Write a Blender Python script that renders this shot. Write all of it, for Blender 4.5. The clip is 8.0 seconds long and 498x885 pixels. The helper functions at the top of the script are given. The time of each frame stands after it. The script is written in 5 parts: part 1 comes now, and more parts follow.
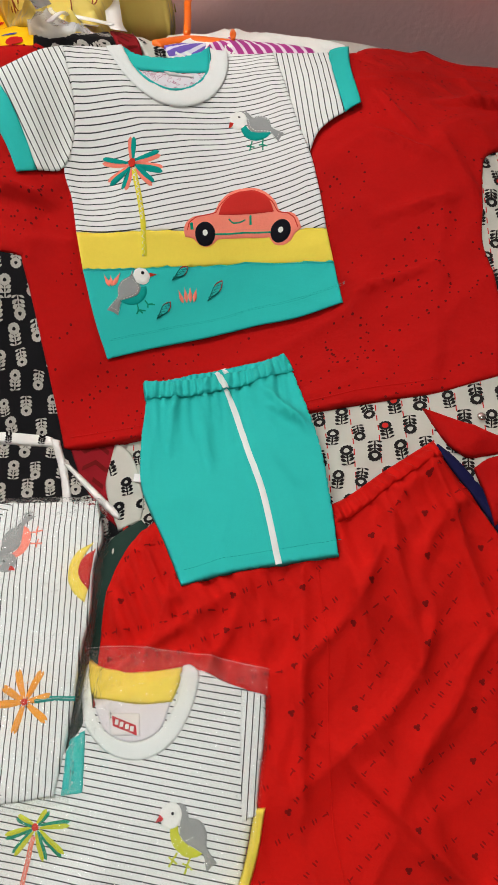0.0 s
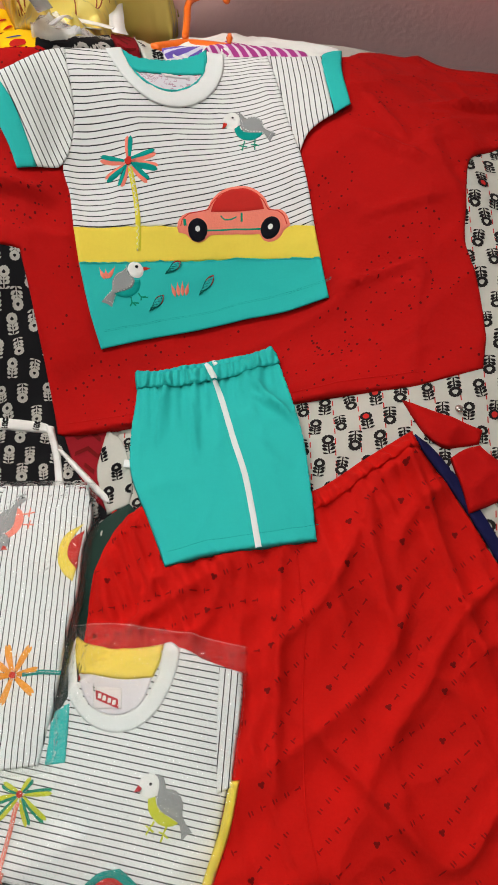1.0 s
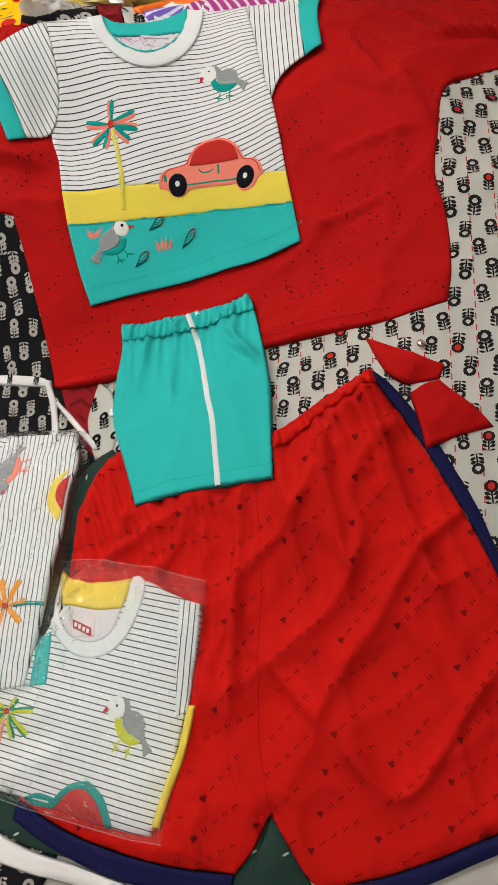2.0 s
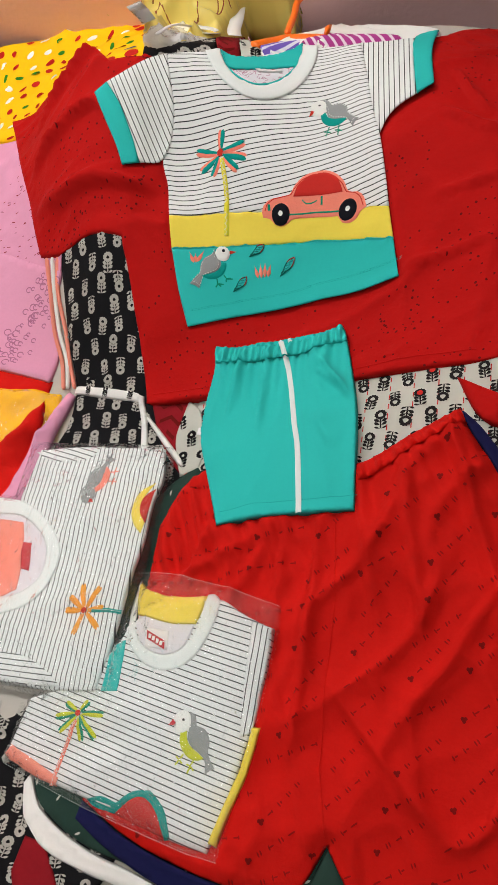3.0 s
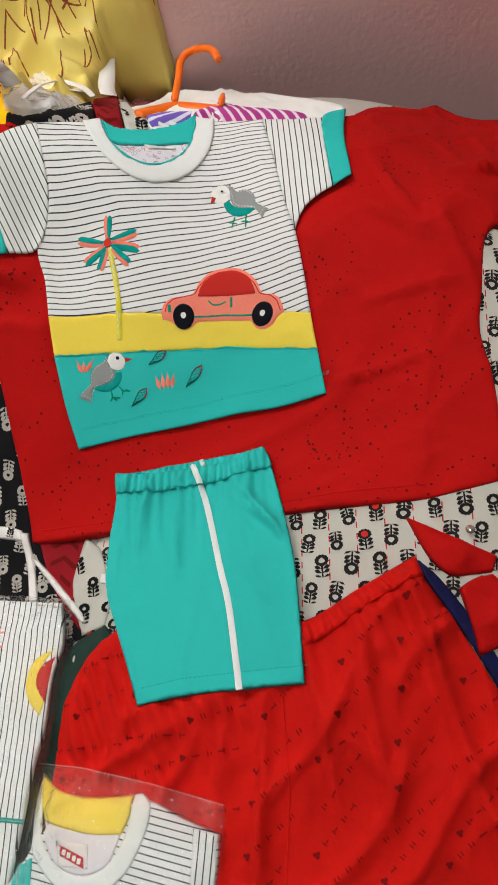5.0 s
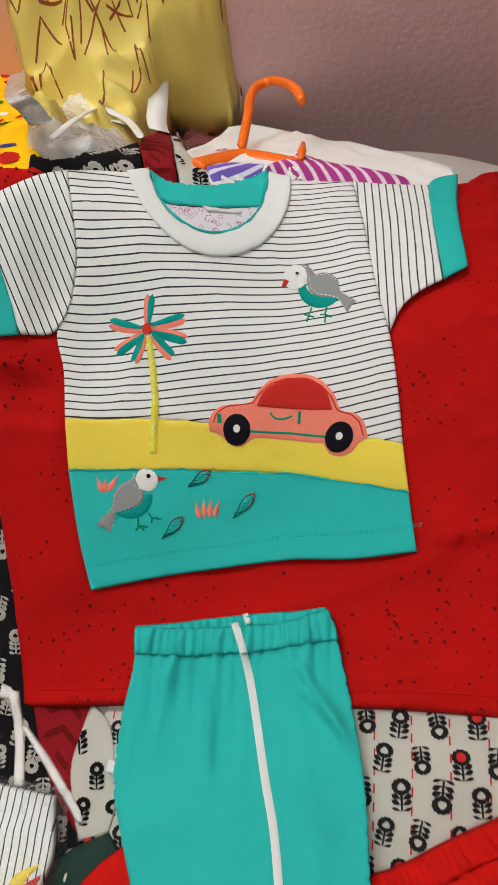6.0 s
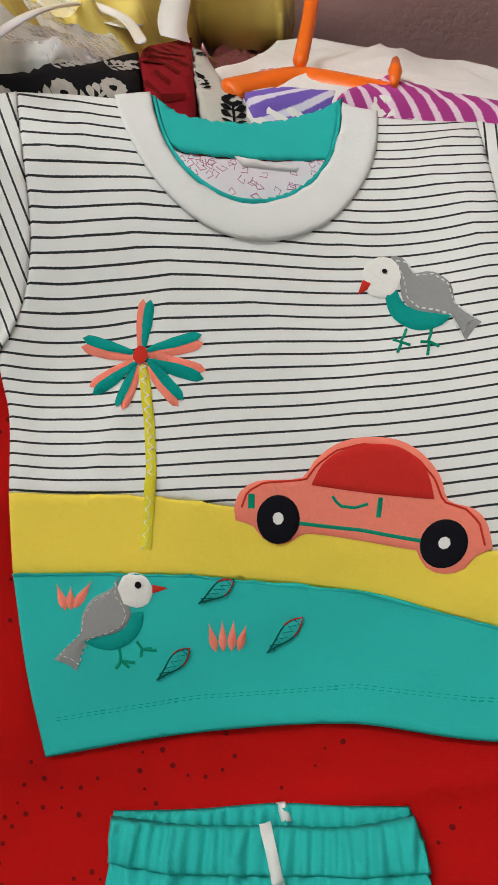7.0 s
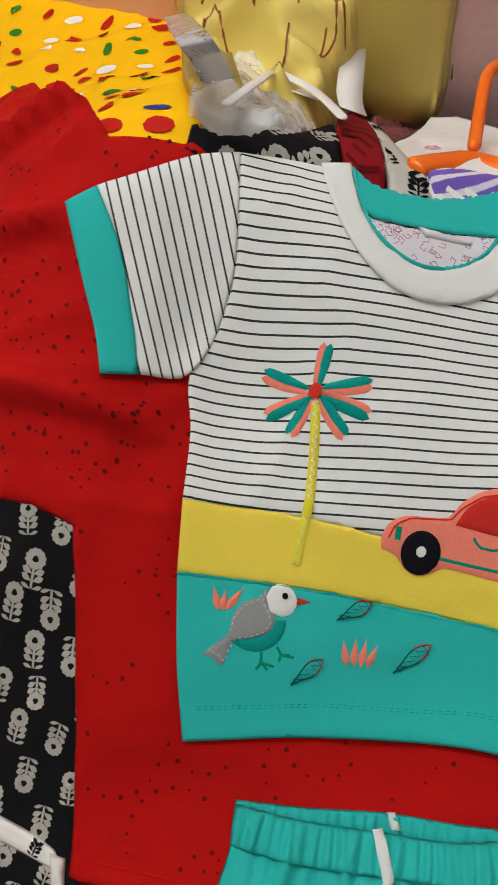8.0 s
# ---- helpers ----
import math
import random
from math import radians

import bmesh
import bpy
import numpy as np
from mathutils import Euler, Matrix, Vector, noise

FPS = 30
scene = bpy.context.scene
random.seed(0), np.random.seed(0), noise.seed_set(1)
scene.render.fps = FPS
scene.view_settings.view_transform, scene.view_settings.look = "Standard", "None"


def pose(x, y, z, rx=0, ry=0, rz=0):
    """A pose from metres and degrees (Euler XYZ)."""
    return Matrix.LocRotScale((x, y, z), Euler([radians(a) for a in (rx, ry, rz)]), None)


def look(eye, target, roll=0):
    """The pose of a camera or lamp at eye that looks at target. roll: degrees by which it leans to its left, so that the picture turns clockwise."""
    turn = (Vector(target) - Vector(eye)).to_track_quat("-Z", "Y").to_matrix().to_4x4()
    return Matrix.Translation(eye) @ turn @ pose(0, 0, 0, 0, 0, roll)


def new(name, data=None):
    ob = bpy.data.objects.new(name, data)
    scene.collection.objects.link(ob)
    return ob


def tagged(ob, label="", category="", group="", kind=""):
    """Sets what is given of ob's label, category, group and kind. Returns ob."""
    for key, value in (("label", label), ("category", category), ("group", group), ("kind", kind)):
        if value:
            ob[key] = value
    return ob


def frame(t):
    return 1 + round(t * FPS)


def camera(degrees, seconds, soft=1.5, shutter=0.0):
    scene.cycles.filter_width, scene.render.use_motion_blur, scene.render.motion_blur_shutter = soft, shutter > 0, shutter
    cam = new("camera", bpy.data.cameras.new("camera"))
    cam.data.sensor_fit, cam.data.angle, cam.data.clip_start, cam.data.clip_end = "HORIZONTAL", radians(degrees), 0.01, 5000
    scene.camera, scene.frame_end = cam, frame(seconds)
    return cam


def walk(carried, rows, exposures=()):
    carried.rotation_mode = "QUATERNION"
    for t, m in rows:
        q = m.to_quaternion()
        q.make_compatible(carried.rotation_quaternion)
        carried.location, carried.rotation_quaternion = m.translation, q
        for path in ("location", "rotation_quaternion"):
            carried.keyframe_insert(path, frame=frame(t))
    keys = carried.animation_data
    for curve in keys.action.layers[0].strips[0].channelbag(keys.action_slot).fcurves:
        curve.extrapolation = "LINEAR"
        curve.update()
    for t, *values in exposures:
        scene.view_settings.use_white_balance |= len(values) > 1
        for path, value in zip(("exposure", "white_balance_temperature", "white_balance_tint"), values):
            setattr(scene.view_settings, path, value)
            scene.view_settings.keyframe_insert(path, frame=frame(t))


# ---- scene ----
cam = camera(36.0, 8.0, shutter=0.12)
PATH = [
    (0, (0.039, -0.023, 1.148), (0.003, 0.806, -0.672), 3.1),
    (0.5, (0.033, -0.031, 1.15), (0.062, 0.781, -0.678), 7.6),
    (1, (0.07, -0.045, 1.165), (-0.006, 0.791, -0.65), 1.6),
    (1.2, (0.096, -0.063, 1.164), (-0.056, 0.763, -0.651), -2.3),
    (2.3, (0.263, -0.059, 1.155), (-0.264, 0.655, -0.638), -29.0),
    (2.5, (0.257, -0.057, 1.165), (-0.327, 0.647, -0.614), -30.4),
    (3, (0.235, -0.058, 1.172), (-0.39, 0.672, -0.582), -27.5),
    (3.5, (0.231, -0.054, 1.174), (-0.38, 0.646, -0.597), -26.9),
    (4, (0.231, -0.045, 1.181), (-0.318, 0.71, -0.588), -22.7),
    (4.5, (0.195, -0.021, 1.147), (-0.186, 0.721, -0.67), -16.2),
    (4.7, (0.158, 0.026, 1.142), (-0.117, 0.832, -0.668), -10.1),
    (5.8, (0.055, 0.213, 1.089), (-0.121, 1.016, -0.734), -5.7),
    (6, (0.038, 0.255, 1.044), (-0.193, 1.052, -0.776), -4.3),
    (6.5, (0.01, 0.37, 0.927), (-0.242, 1.116, -0.912), -5.1),
    (7, (-0.011, 0.401, 0.876), (-0.287, 1.067, -0.99), -8.2),
    (7.5, (-0.04, 0.397, 0.884), (-0.338, 1.109, -0.961), -5.5),
    (8, (-0.069, 0.363, 0.918), (-0.436, 1.083, -0.912), -5.4),
]
walk(cam, [(t, look(eye, target, roll)) for t, eye, target, roll in PATH], [(0, -0.22), (4.7, -0.24), (6.5, -0.46), (8, -0.56)])

# plan of the pieces, in metres
BUMPS = [(-0.28, 0.63, 0.08), (-0.18, 0.54, 0.06), (-0.02, 0.62, 0.08), (-0.15, 0.46, 0.06), (-0.21, 0.46, 0.08), (-0.17, 0.73, 0.08), (0.1, 0.76, 0.1), (-0.12, 0.38, 0.08), (-0.05, 0.66, 0.17), (0.18, 0.6, 0.16), (-0.28, 0.62, 0.13), (-0.2, 0.3, 0.14), (0.0, 0.42, 0.1), (0.05, 0.15, 0.16), (-0.17, 0.02, 0.12), (-0.1, 0.85, 0.1), (0.4, 0.4, 0.25)]
TOP = [0.4198, 0.0038, 0.0208, 0.0082, -0.0602, -0.0539, -0.0254, 0.0573, -0.0279, -0.0086, 0.0141, 0.1504, 0.0444, 0.1215, -0.0165, -0.0599, 0.047, -0.0067, -0.0514, 0.0981]
GROUND = [0.4082, 0.0032, 0.0166, 0.0121, -0.0591, -0.0586, -0.0249, 0.0572, -0.0304, 0.0007, 0.0122, 0.148, 0.0394, 0.1152, -0.0092, -0.071, 0.0339, -0.0302, -0.0666, 0.109]
kurta_o = [(-0.5354, 0.6971), (-0.4789, 0.6911), (-0.4726, 0.7503), (-0.4505, 0.7834), (-0.2634, 0.6196), (-0.2305, 0.6286), (-0.2024, 0.6302), (-0.0955, 0.6618), (0.0102, 0.6821), (0.0952, 0.7298), (0.1167, 0.763), (0.1421, 0.782), (0.1681, 0.7933), (0.1895, 0.8166), (0.2249, 0.8017), (0.2948, 0.8202), (0.3517, 0.8116), (0.3406, 0.6781), (0.2692, 0.6143), (0.2377, 0.5868), (0.2334, 0.5186), (0.2346, 0.4821), (0.2505, 0.4298), (0.2573, 0.3791), (0.2564, 0.3505), (0.1963, 0.3317), (0.0952, 0.3198), (-0.0838, 0.2876), (-0.1534, 0.2729), (-0.1593, 0.2736), (-0.1843, 0.3466), (-0.2038, 0.4032), (-0.2162, 0.4368), (-0.2431, 0.4378), (-0.2731, 0.4341), (-0.3093, 0.4271), (-0.3525, 0.4349), (-0.3978, 0.5164)]
body_o = [(-0.1971, 0.6357), (-0.1567, 0.6518), (-0.1391, 0.6339), (-0.1228, 0.6194), (-0.1035, 0.6133), (-0.0834, 0.6152), (-0.0635, 0.6261), (-0.0495, 0.6439), (-0.0435, 0.6655), (-0.0468, 0.696), (0.0104, 0.7036), (0.0276, 0.6557), (0.0466, 0.6005), (0.0592, 0.5717), (0.0733, 0.5287), (0.0826, 0.4971), (0.0255, 0.5008), (-0.0524, 0.4952), (-0.1183, 0.486), (-0.1677, 0.4721), (-0.177, 0.5067), (-0.1869, 0.5317), (-0.1798, 0.5596), (-0.1818, 0.5893)]
yellow_o = [(-0.1677, 0.4721), (-0.1183, 0.486), (-0.0524, 0.4952), (0.0255, 0.5008), (0.0826, 0.4971), (0.093, 0.4652), (0.0567, 0.4693), (0.0039, 0.4716), (-0.0736, 0.4599), (-0.1178, 0.4488), (-0.1569, 0.4365)]
teal_o = [(-0.1569, 0.4365), (-0.1178, 0.4488), (-0.0736, 0.4599), (0.0039, 0.4716), (0.0567, 0.4693), (0.093, 0.4652), (0.1053, 0.4272), (0.0657, 0.4197), (0.0141, 0.4132), (-0.0606, 0.3887), (-0.125, 0.3604), (-0.1409, 0.3939)]
sleeve_l_o = [(-0.1971, 0.6357), (-0.2151, 0.6245), (-0.237, 0.6047), (-0.258, 0.5893), (-0.2377, 0.5678), (-0.2218, 0.5419), (-0.21, 0.5184), (-0.1869, 0.5317), (-0.1798, 0.5596), (-0.1818, 0.5893)]
cuff_l_o = [(-0.258, 0.5893), (-0.2719, 0.5774), (-0.2509, 0.5473), (-0.2366, 0.5272), (-0.2269, 0.509), (-0.21, 0.5184), (-0.2218, 0.5419), (-0.2377, 0.5678)]
sleeve_r_o = [(0.0104, 0.7036), (0.0426, 0.7057), (0.0704, 0.7105), (0.078, 0.665), (0.0907, 0.6144), (0.0783, 0.6063), (0.0656, 0.593), (0.0592, 0.5717), (0.0466, 0.6005), (0.0276, 0.6557)]
cuff_r_o = [(0.0704, 0.7105), (0.0762, 0.7228), (0.0927, 0.7364), (0.0944, 0.6854), (0.1066, 0.6274), (0.0907, 0.6144), (0.078, 0.665)]
collar_out = [(-0.1574, 0.6519), (-0.1469, 0.6354), (-0.1306, 0.6186), (-0.1091, 0.6073), (-0.0923, 0.6046), (-0.0767, 0.6072), (-0.0608, 0.6153), (-0.0461, 0.6294), (-0.0368, 0.6505), (-0.0344, 0.6714), (-0.0389, 0.7003)]
collar_in = [(-0.144, 0.6624), (-0.1325, 0.6416), (-0.1192, 0.6282), (-0.1046, 0.6217), (-0.0884, 0.6216), (-0.0738, 0.6288), (-0.0606, 0.6433), (-0.0547, 0.6607), (-0.0541, 0.6798), (-0.057, 0.6992)]
rim_in = [(-0.1418, 0.6623), (-0.1302, 0.6427), (-0.1178, 0.6311), (-0.1039, 0.6251), (-0.0892, 0.6247), (-0.0751, 0.6318), (-0.0633, 0.6451), (-0.0575, 0.6617), (-0.0568, 0.6788), (-0.0594, 0.6982)]
backband_o = [(-0.1435, 0.6627), (-0.1262, 0.6601), (-0.1083, 0.6652), (-0.0886, 0.6763), (-0.069, 0.6918), (-0.0577, 0.7026), (-0.0553, 0.6773), (-0.0553, 0.6633), (-0.082, 0.6507), (-0.1021, 0.6428), (-0.1229, 0.6381), (-0.133, 0.6431)]
lining_o = [(-0.1316, 0.6421), (-0.1231, 0.6387), (-0.1023, 0.6437), (-0.0823, 0.6517), (-0.0543, 0.6652), (-0.0572, 0.6529), (-0.0631, 0.6422), (-0.0739, 0.6293), (-0.0885, 0.6221), (-0.1048, 0.6222), (-0.1193, 0.6287)]
tag_o = [(-0.0985, 0.6449), (-0.0684, 0.6522), (-0.069, 0.6492), (-0.0934, 0.6412)]
shorts_o = [(-0.0876, 0.3427), (-0.0511, 0.3488), (-0.0073, 0.3602), (0.0241, 0.3686), (0.052, 0.3822), (0.0581, 0.3727), (0.0753, 0.3298), (0.0922, 0.2801), (0.1012, 0.2417), (0.1146, 0.1711), (0.0599, 0.1596), (0.0119, 0.1485), (-0.0214, 0.1378), (-0.0439, 0.1799), (-0.0697, 0.2251), (-0.077, 0.2457), (-0.0815, 0.2844), (-0.0825, 0.323)]
shband_o = [(-0.0876, 0.3427), (-0.0511, 0.3488), (-0.0073, 0.3602), (0.0241, 0.3686), (0.052, 0.3822), (0.0581, 0.3727), (0.0628, 0.361), (0.029, 0.3495), (-0.0018, 0.3404), (-0.0455, 0.3286), (-0.0825, 0.323)]
piping_o = [(-0.0165, 0.3595), (-0.0114, 0.3606), (0.0079, 0.3254), (0.0324, 0.2616), (0.0468, 0.2249), (0.0655, 0.1604), (0.0601, 0.1591), (0.0414, 0.2245), (0.0267, 0.2615), (0.003, 0.3214)]
pipe2_o = [(-0.0109, 0.3693), (-0.0067, 0.371), (-0.0014, 0.3635), (-0.0063, 0.3617)]
trous_o = [(0.1918, 0.2808), (0.1513, 0.2526), (0.1087, 0.2222), (0.0444, 0.2057), (-0.0538, 0.2035), (-0.0779, 0.1744), (-0.0919, 0.1376), (-0.0926, 0.0847), (-0.0897, -0.0064), (-0.0904, -0.0852), (-0.0911, -0.1381), (-0.04, -0.1551), (0.013, -0.1634), (0.0672, -0.1652), (0.1128, -0.1613), (0.1217, -0.1604), (0.1348, -0.1393), (0.1458, -0.1092), (0.163, -0.1294), (0.1827, -0.1523), (0.1951, -0.1574), (0.2398, -0.142), (0.2829, -0.1209), (0.3175, -0.1004), (0.3582, -0.0772), (0.357, -0.0118), (0.3365, 0.0734), (0.3012, 0.1375), (0.2527, 0.2047), (0.2084, 0.259)]
trband_o = [(0.1918, 0.2808), (0.1513, 0.2526), (0.1087, 0.2222), (0.0457, 0.1997), (-0.0516, 0.1958), (-0.0541, 0.1739), (0.0505, 0.1751), (0.1195, 0.2053), (0.1586, 0.2368), (0.2011, 0.2653)]
navyl_o = [(-0.0911, -0.1381), (-0.04, -0.1551), (0.013, -0.1634), (0.0672, -0.1652), (0.1128, -0.1613), (0.1217, -0.1604), (0.1208, -0.1813), (0.0656, -0.1863), (-0.0051, -0.183), (-0.0602, -0.1685), (-0.0925, -0.1555)]
navyr_o = [(0.1951, -0.1574), (0.2398, -0.142), (0.2829, -0.1209), (0.3175, -0.1004), (0.3582, -0.0772), (0.361, -0.0911), (0.3185, -0.1159), (0.2842, -0.1371), (0.2415, -0.1603), (0.1995, -0.1753)]
navys_o = [(0.1918, 0.2808), (0.2127, 0.2672), (0.2428, 0.2369), (0.2724, 0.199), (0.2996, 0.1608), (0.3404, 0.0829), (0.3365, 0.0734), (0.3013, 0.1366), (0.2528, 0.2037), (0.2256, 0.2358), (0.2013, 0.2631)]
green_o = [(-0.0703, 0.2046), (-0.0965, 0.1864), (-0.1136, 0.1621), (-0.133, 0.0841), (-0.1455, -0.036), (-0.1585, -0.13), (-0.1385, -0.1532), (-0.0856, -0.1731), (-0.0232, -0.1784), (0.035, -0.1834), (0.0992, -0.1853), (0.1503, -0.169), (0.174, -0.1444), (0.1473, -0.0633), (0.0417, 0.056), (-0.0163, 0.1574)]
greenw_o = [(-0.1585, -0.13), (-0.1635, -0.142), (-0.1499, -0.1668), (-0.1177, -0.1875), (-0.0647, -0.1957), (-0.0109, -0.1978), (0.0461, -0.2023), (0.0996, -0.2066), (0.1002, -0.1893), (0.0362, -0.1875), (-0.0221, -0.1818), (-0.0783, -0.1758), (-0.1337, -0.157)]
green2_o = [(0.1467, -0.1082), (0.1341, -0.17), (0.1429, -0.1978), (0.2074, -0.1839), (0.1854, -0.1552)]
wdress_o = [(0.2135, 0.6504), (0.2694, 0.6976), (0.3962, 0.6827), (0.4125, 0.3682), (0.3995, 0.1266), (0.3611, 0.0325), (0.2176, 0.1037), (0.057, 0.1378), (-0.0773, 0.1589), (-0.1033, 0.2238), (-0.095, 0.291), (-0.0637, 0.399), (0.125, 0.4881)]
wstrip_o = [(-0.1089, 0.2854), (-0.0906, 0.273), (-0.0704, 0.2251), (-0.0703, 0.2046), (-0.0917, 0.1933), (-0.1113, 0.2367), (-0.1112, 0.2645)]
maroon_o = [(-0.1602, 0.288), (-0.1074, 0.2924), (-0.1012, 0.2722), (-0.1028, 0.2442), (-0.0929, 0.1966), (-0.115, 0.2158), (-0.1361, 0.2422)]
bdress_o = [(-0.3152, 0.4322), (-0.2656, 0.459), (-0.2035, 0.4669), (-0.1742, 0.3643), (-0.154, 0.2819), (-0.1076, 0.2162), (-0.0627, 0.1533), (-0.0321, -0.0109), (-0.0568, -0.2167), (-0.1365, -0.288), (-0.3443, -0.3061), (-0.449, -0.1104), (-0.3362, 0.153), (-0.2755, 0.2079), (-0.2634, 0.2748), (-0.2891, 0.3392)]
belt_o = [(-0.2653, 0.287), (-0.2168, 0.286), (-0.1719, 0.2827), (-0.1639, 0.2733), (-0.2136, 0.2742), (-0.2642, 0.2775)]
tie_o = [(-0.173, 0.2807), (-0.1645, 0.2812), (-0.1513, 0.2482), (-0.1419, 0.2176), (-0.151, 0.217), (-0.1597, 0.2477)]
tie2_o = [(-0.1576, 0.2581), (-0.1516, 0.2585), (-0.0954, 0.2134), (-0.09, 0.2049), (-0.098, 0.2065)]
pink_o = [(-0.6944, 0.7008), (-0.5648, 0.712), (-0.4871, 0.7127), (-0.3393, 0.5292), (-0.3057, 0.4619), (-0.3091, 0.4228), (-0.3162, 0.3764), (-0.2998, 0.333), (-0.3056, 0.288), (-0.3818, 0.2956), (-0.4974, 0.2927)]
pinklow_o = [(-0.5719, 0.4655), (-0.4347, 0.4527), (-0.3608, 0.4293), (-0.3086, 0.412), (-0.3162, 0.3764), (-0.2998, 0.333), (-0.3056, 0.288), (-0.3818, 0.2956), (-0.4974, 0.2927)]
pinkst_o = [(-0.2736, 0.2809), (-0.2617, 0.2749), (-0.2724, 0.2305), (-0.2795, 0.1704), (-0.2909, 0.1075), (-0.319, 0.0502), (-0.3455, 0.072), (-0.3119, 0.1355), (-0.2946, 0.205)]
redbit_o = [(-0.4964, 0.3098), (-0.386, 0.3067), (-0.329, 0.2938), (-0.3023, 0.2912), (-0.3069, 0.2557), (-0.3593, 0.2405), (-0.4423, 0.2347)]
yelbag_o = [(-0.4568, 0.2651), (-0.3553, 0.272), (-0.3228, 0.2761), (-0.2849, 0.2764), (-0.2791, 0.237), (-0.2946, 0.205), (-0.3372, 0.1903), (-0.4287, 0.1892)]
redbit2_o = [(-0.2926, 0.2575), (-0.2899, 0.2132), (-0.2989, 0.1598), (-0.3039, 0.1014), (-0.3499, 0.1137), (-0.3829, 0.1821), (-0.3282, 0.2071), (-0.3093, 0.2404)]
wdl_o = [(-0.1659, -0.1816), (-0.1271, -0.1804), (-0.0304, -0.2084), (0.0926, -0.2547), (-0.1031, -0.321), (-0.2311, -0.3186)]
mstr_o = [(-0.1386, -0.1837), (-0.1148, -0.1867), (-0.0782, -0.2234), (-0.0968, -0.2524), (-0.1348, -0.2219)]
ydot_o = [(-0.6703, 0.6543), (-0.7405, 0.8372), (-0.6472, 0.8811), (-0.5961, 0.8911), (-0.5578, 0.9035), (-0.5345, 0.938), (-0.5255, 0.9819), (-0.5061, 1.0284), (-0.4358, 1.0092), (-0.2258, 0.6503), (-0.2102, 0.6236), (-0.2559, 0.6102), (-0.3113, 0.606), (-0.373, 0.63), (-0.4432, 0.6422), (-0.5345, 0.658)]
black_yoke_o = [(-0.2285, 0.6445), (-0.213, 0.6424), (-0.2, 0.649), (-0.1887, 0.6663), (-0.1778, 0.6727), (-0.1693, 0.7119), (-0.1461, 0.6574), (-0.1409, 0.6411), (-0.1731, 0.6306), (-0.2013, 0.6221), (-0.2245, 0.624)]
maroon_yoke_o = [(-0.1693, 0.7119), (-0.1782, 0.7691), (-0.1787, 0.811), (-0.135, 0.6997), (-0.1183, 0.6522), (-0.1292, 0.6432), (-0.1409, 0.6411), (-0.1461, 0.6574)]
white_yoke_o = [(-0.1667, 0.7784), (-0.1579, 0.7745), (-0.128, 0.7138), (-0.1098, 0.6899), (-0.0961, 0.6721), (-0.0986, 0.6607), (-0.1183, 0.6541), (-0.1301, 0.6857)]
wcloth_o = [(-0.1367, 0.6918), (-0.1349, 0.7713), (-0.1329, 0.8528), (-0.1137, 0.8673), (-0.0753, 0.8483), (-0.025, 0.794), (0.0037, 0.7855), (0.0478, 0.7667), (0.0901, 0.7566), (0.0952, 0.7266), (0.0526, 0.6835), (-0.0903, 0.6571)]
purple_o = [(-0.1061, 0.6877), (-0.0988, 0.6993), (-0.0797, 0.7048), (-0.062, 0.7055), (-0.057, 0.6746), (-0.0909, 0.6603)]
magenta_o = [(-0.0613, 0.701), (-0.0512, 0.7171), (-0.0387, 0.7372), (-0.0113, 0.7273), (0.0198, 0.7226), (0.0555, 0.7143), (0.0619, 0.7064), (0.0335, 0.6802), (-0.0499, 0.6763)]
bow1_o = [(0.1829, 0.3165), (0.2197, 0.3027), (0.2584, 0.2892), (0.255, 0.2754), (0.2375, 0.2716), (0.2217, 0.269), (0.2053, 0.2808)]
bow2_o = [(0.2295, 0.2597), (0.2416, 0.2696), (0.2551, 0.2743), (0.2937, 0.2467), (0.3053, 0.2361), (0.2753, 0.2239), (0.2484, 0.2093), (0.2396, 0.2341)]
p1shirt_o = [(-0.2811, 0.2019), (-0.2169, 0.2137), (-0.1141, 0.2193), (-0.1026, 0.1826), (-0.1061, 0.1562), (-0.1025, 0.1125), (-0.1051, 0.0789), (-0.1052, 0.0179), (-0.1087, -0.0409), (-0.1668, -0.0535), (-0.2221, -0.0587), (-0.3497, -0.0733), (-0.4325, 0.0971), (-0.3399, 0.1266), (-0.283, 0.1336)]
p1bag_o = [(-0.2912, 0.2085), (-0.2034, 0.2207), (-0.1091, 0.2244), (-0.0967, 0.183), (-0.0988, 0.1567), (-0.0976, 0.113), (-0.0987, 0.071), (-0.0986, 0.0192), (-0.0936, -0.0451), (-0.1642, -0.0596), (-0.2192, -0.065), (-0.3571, -0.0813), (-0.4477, 0.1015), (-0.3431, 0.1332), (-0.2897, 0.1396)]
p1collar_o = [(-0.3563, 0.127), (-0.3113, 0.1342), (-0.2667, 0.1329), (-0.2258, 0.1121), (-0.2056, 0.0888), (-0.2034, 0.0602), (-0.2168, 0.0292), (-0.2524, 0.0072), (-0.2945, -0.0003)]
p1coli_o = [(-0.346, 0.1059), (-0.3021, 0.1145), (-0.2673, 0.1167), (-0.2341, 0.1006), (-0.2217, 0.0828), (-0.2198, 0.0572), (-0.2351, 0.0362), (-0.2598, 0.0234), (-0.3016, 0.0142)]
p1inner_o = [(-0.3429, 0.0993), (-0.299, 0.108), (-0.2637, 0.1104), (-0.2492, 0.0712), (-0.2429, 0.0366), (-0.2604, 0.0245), (-0.3021, 0.0154)]
p1lab_o = [(-0.2548, 0.0888), (-0.2434, 0.0896), (-0.2361, 0.0592), (-0.2471, 0.0597)]
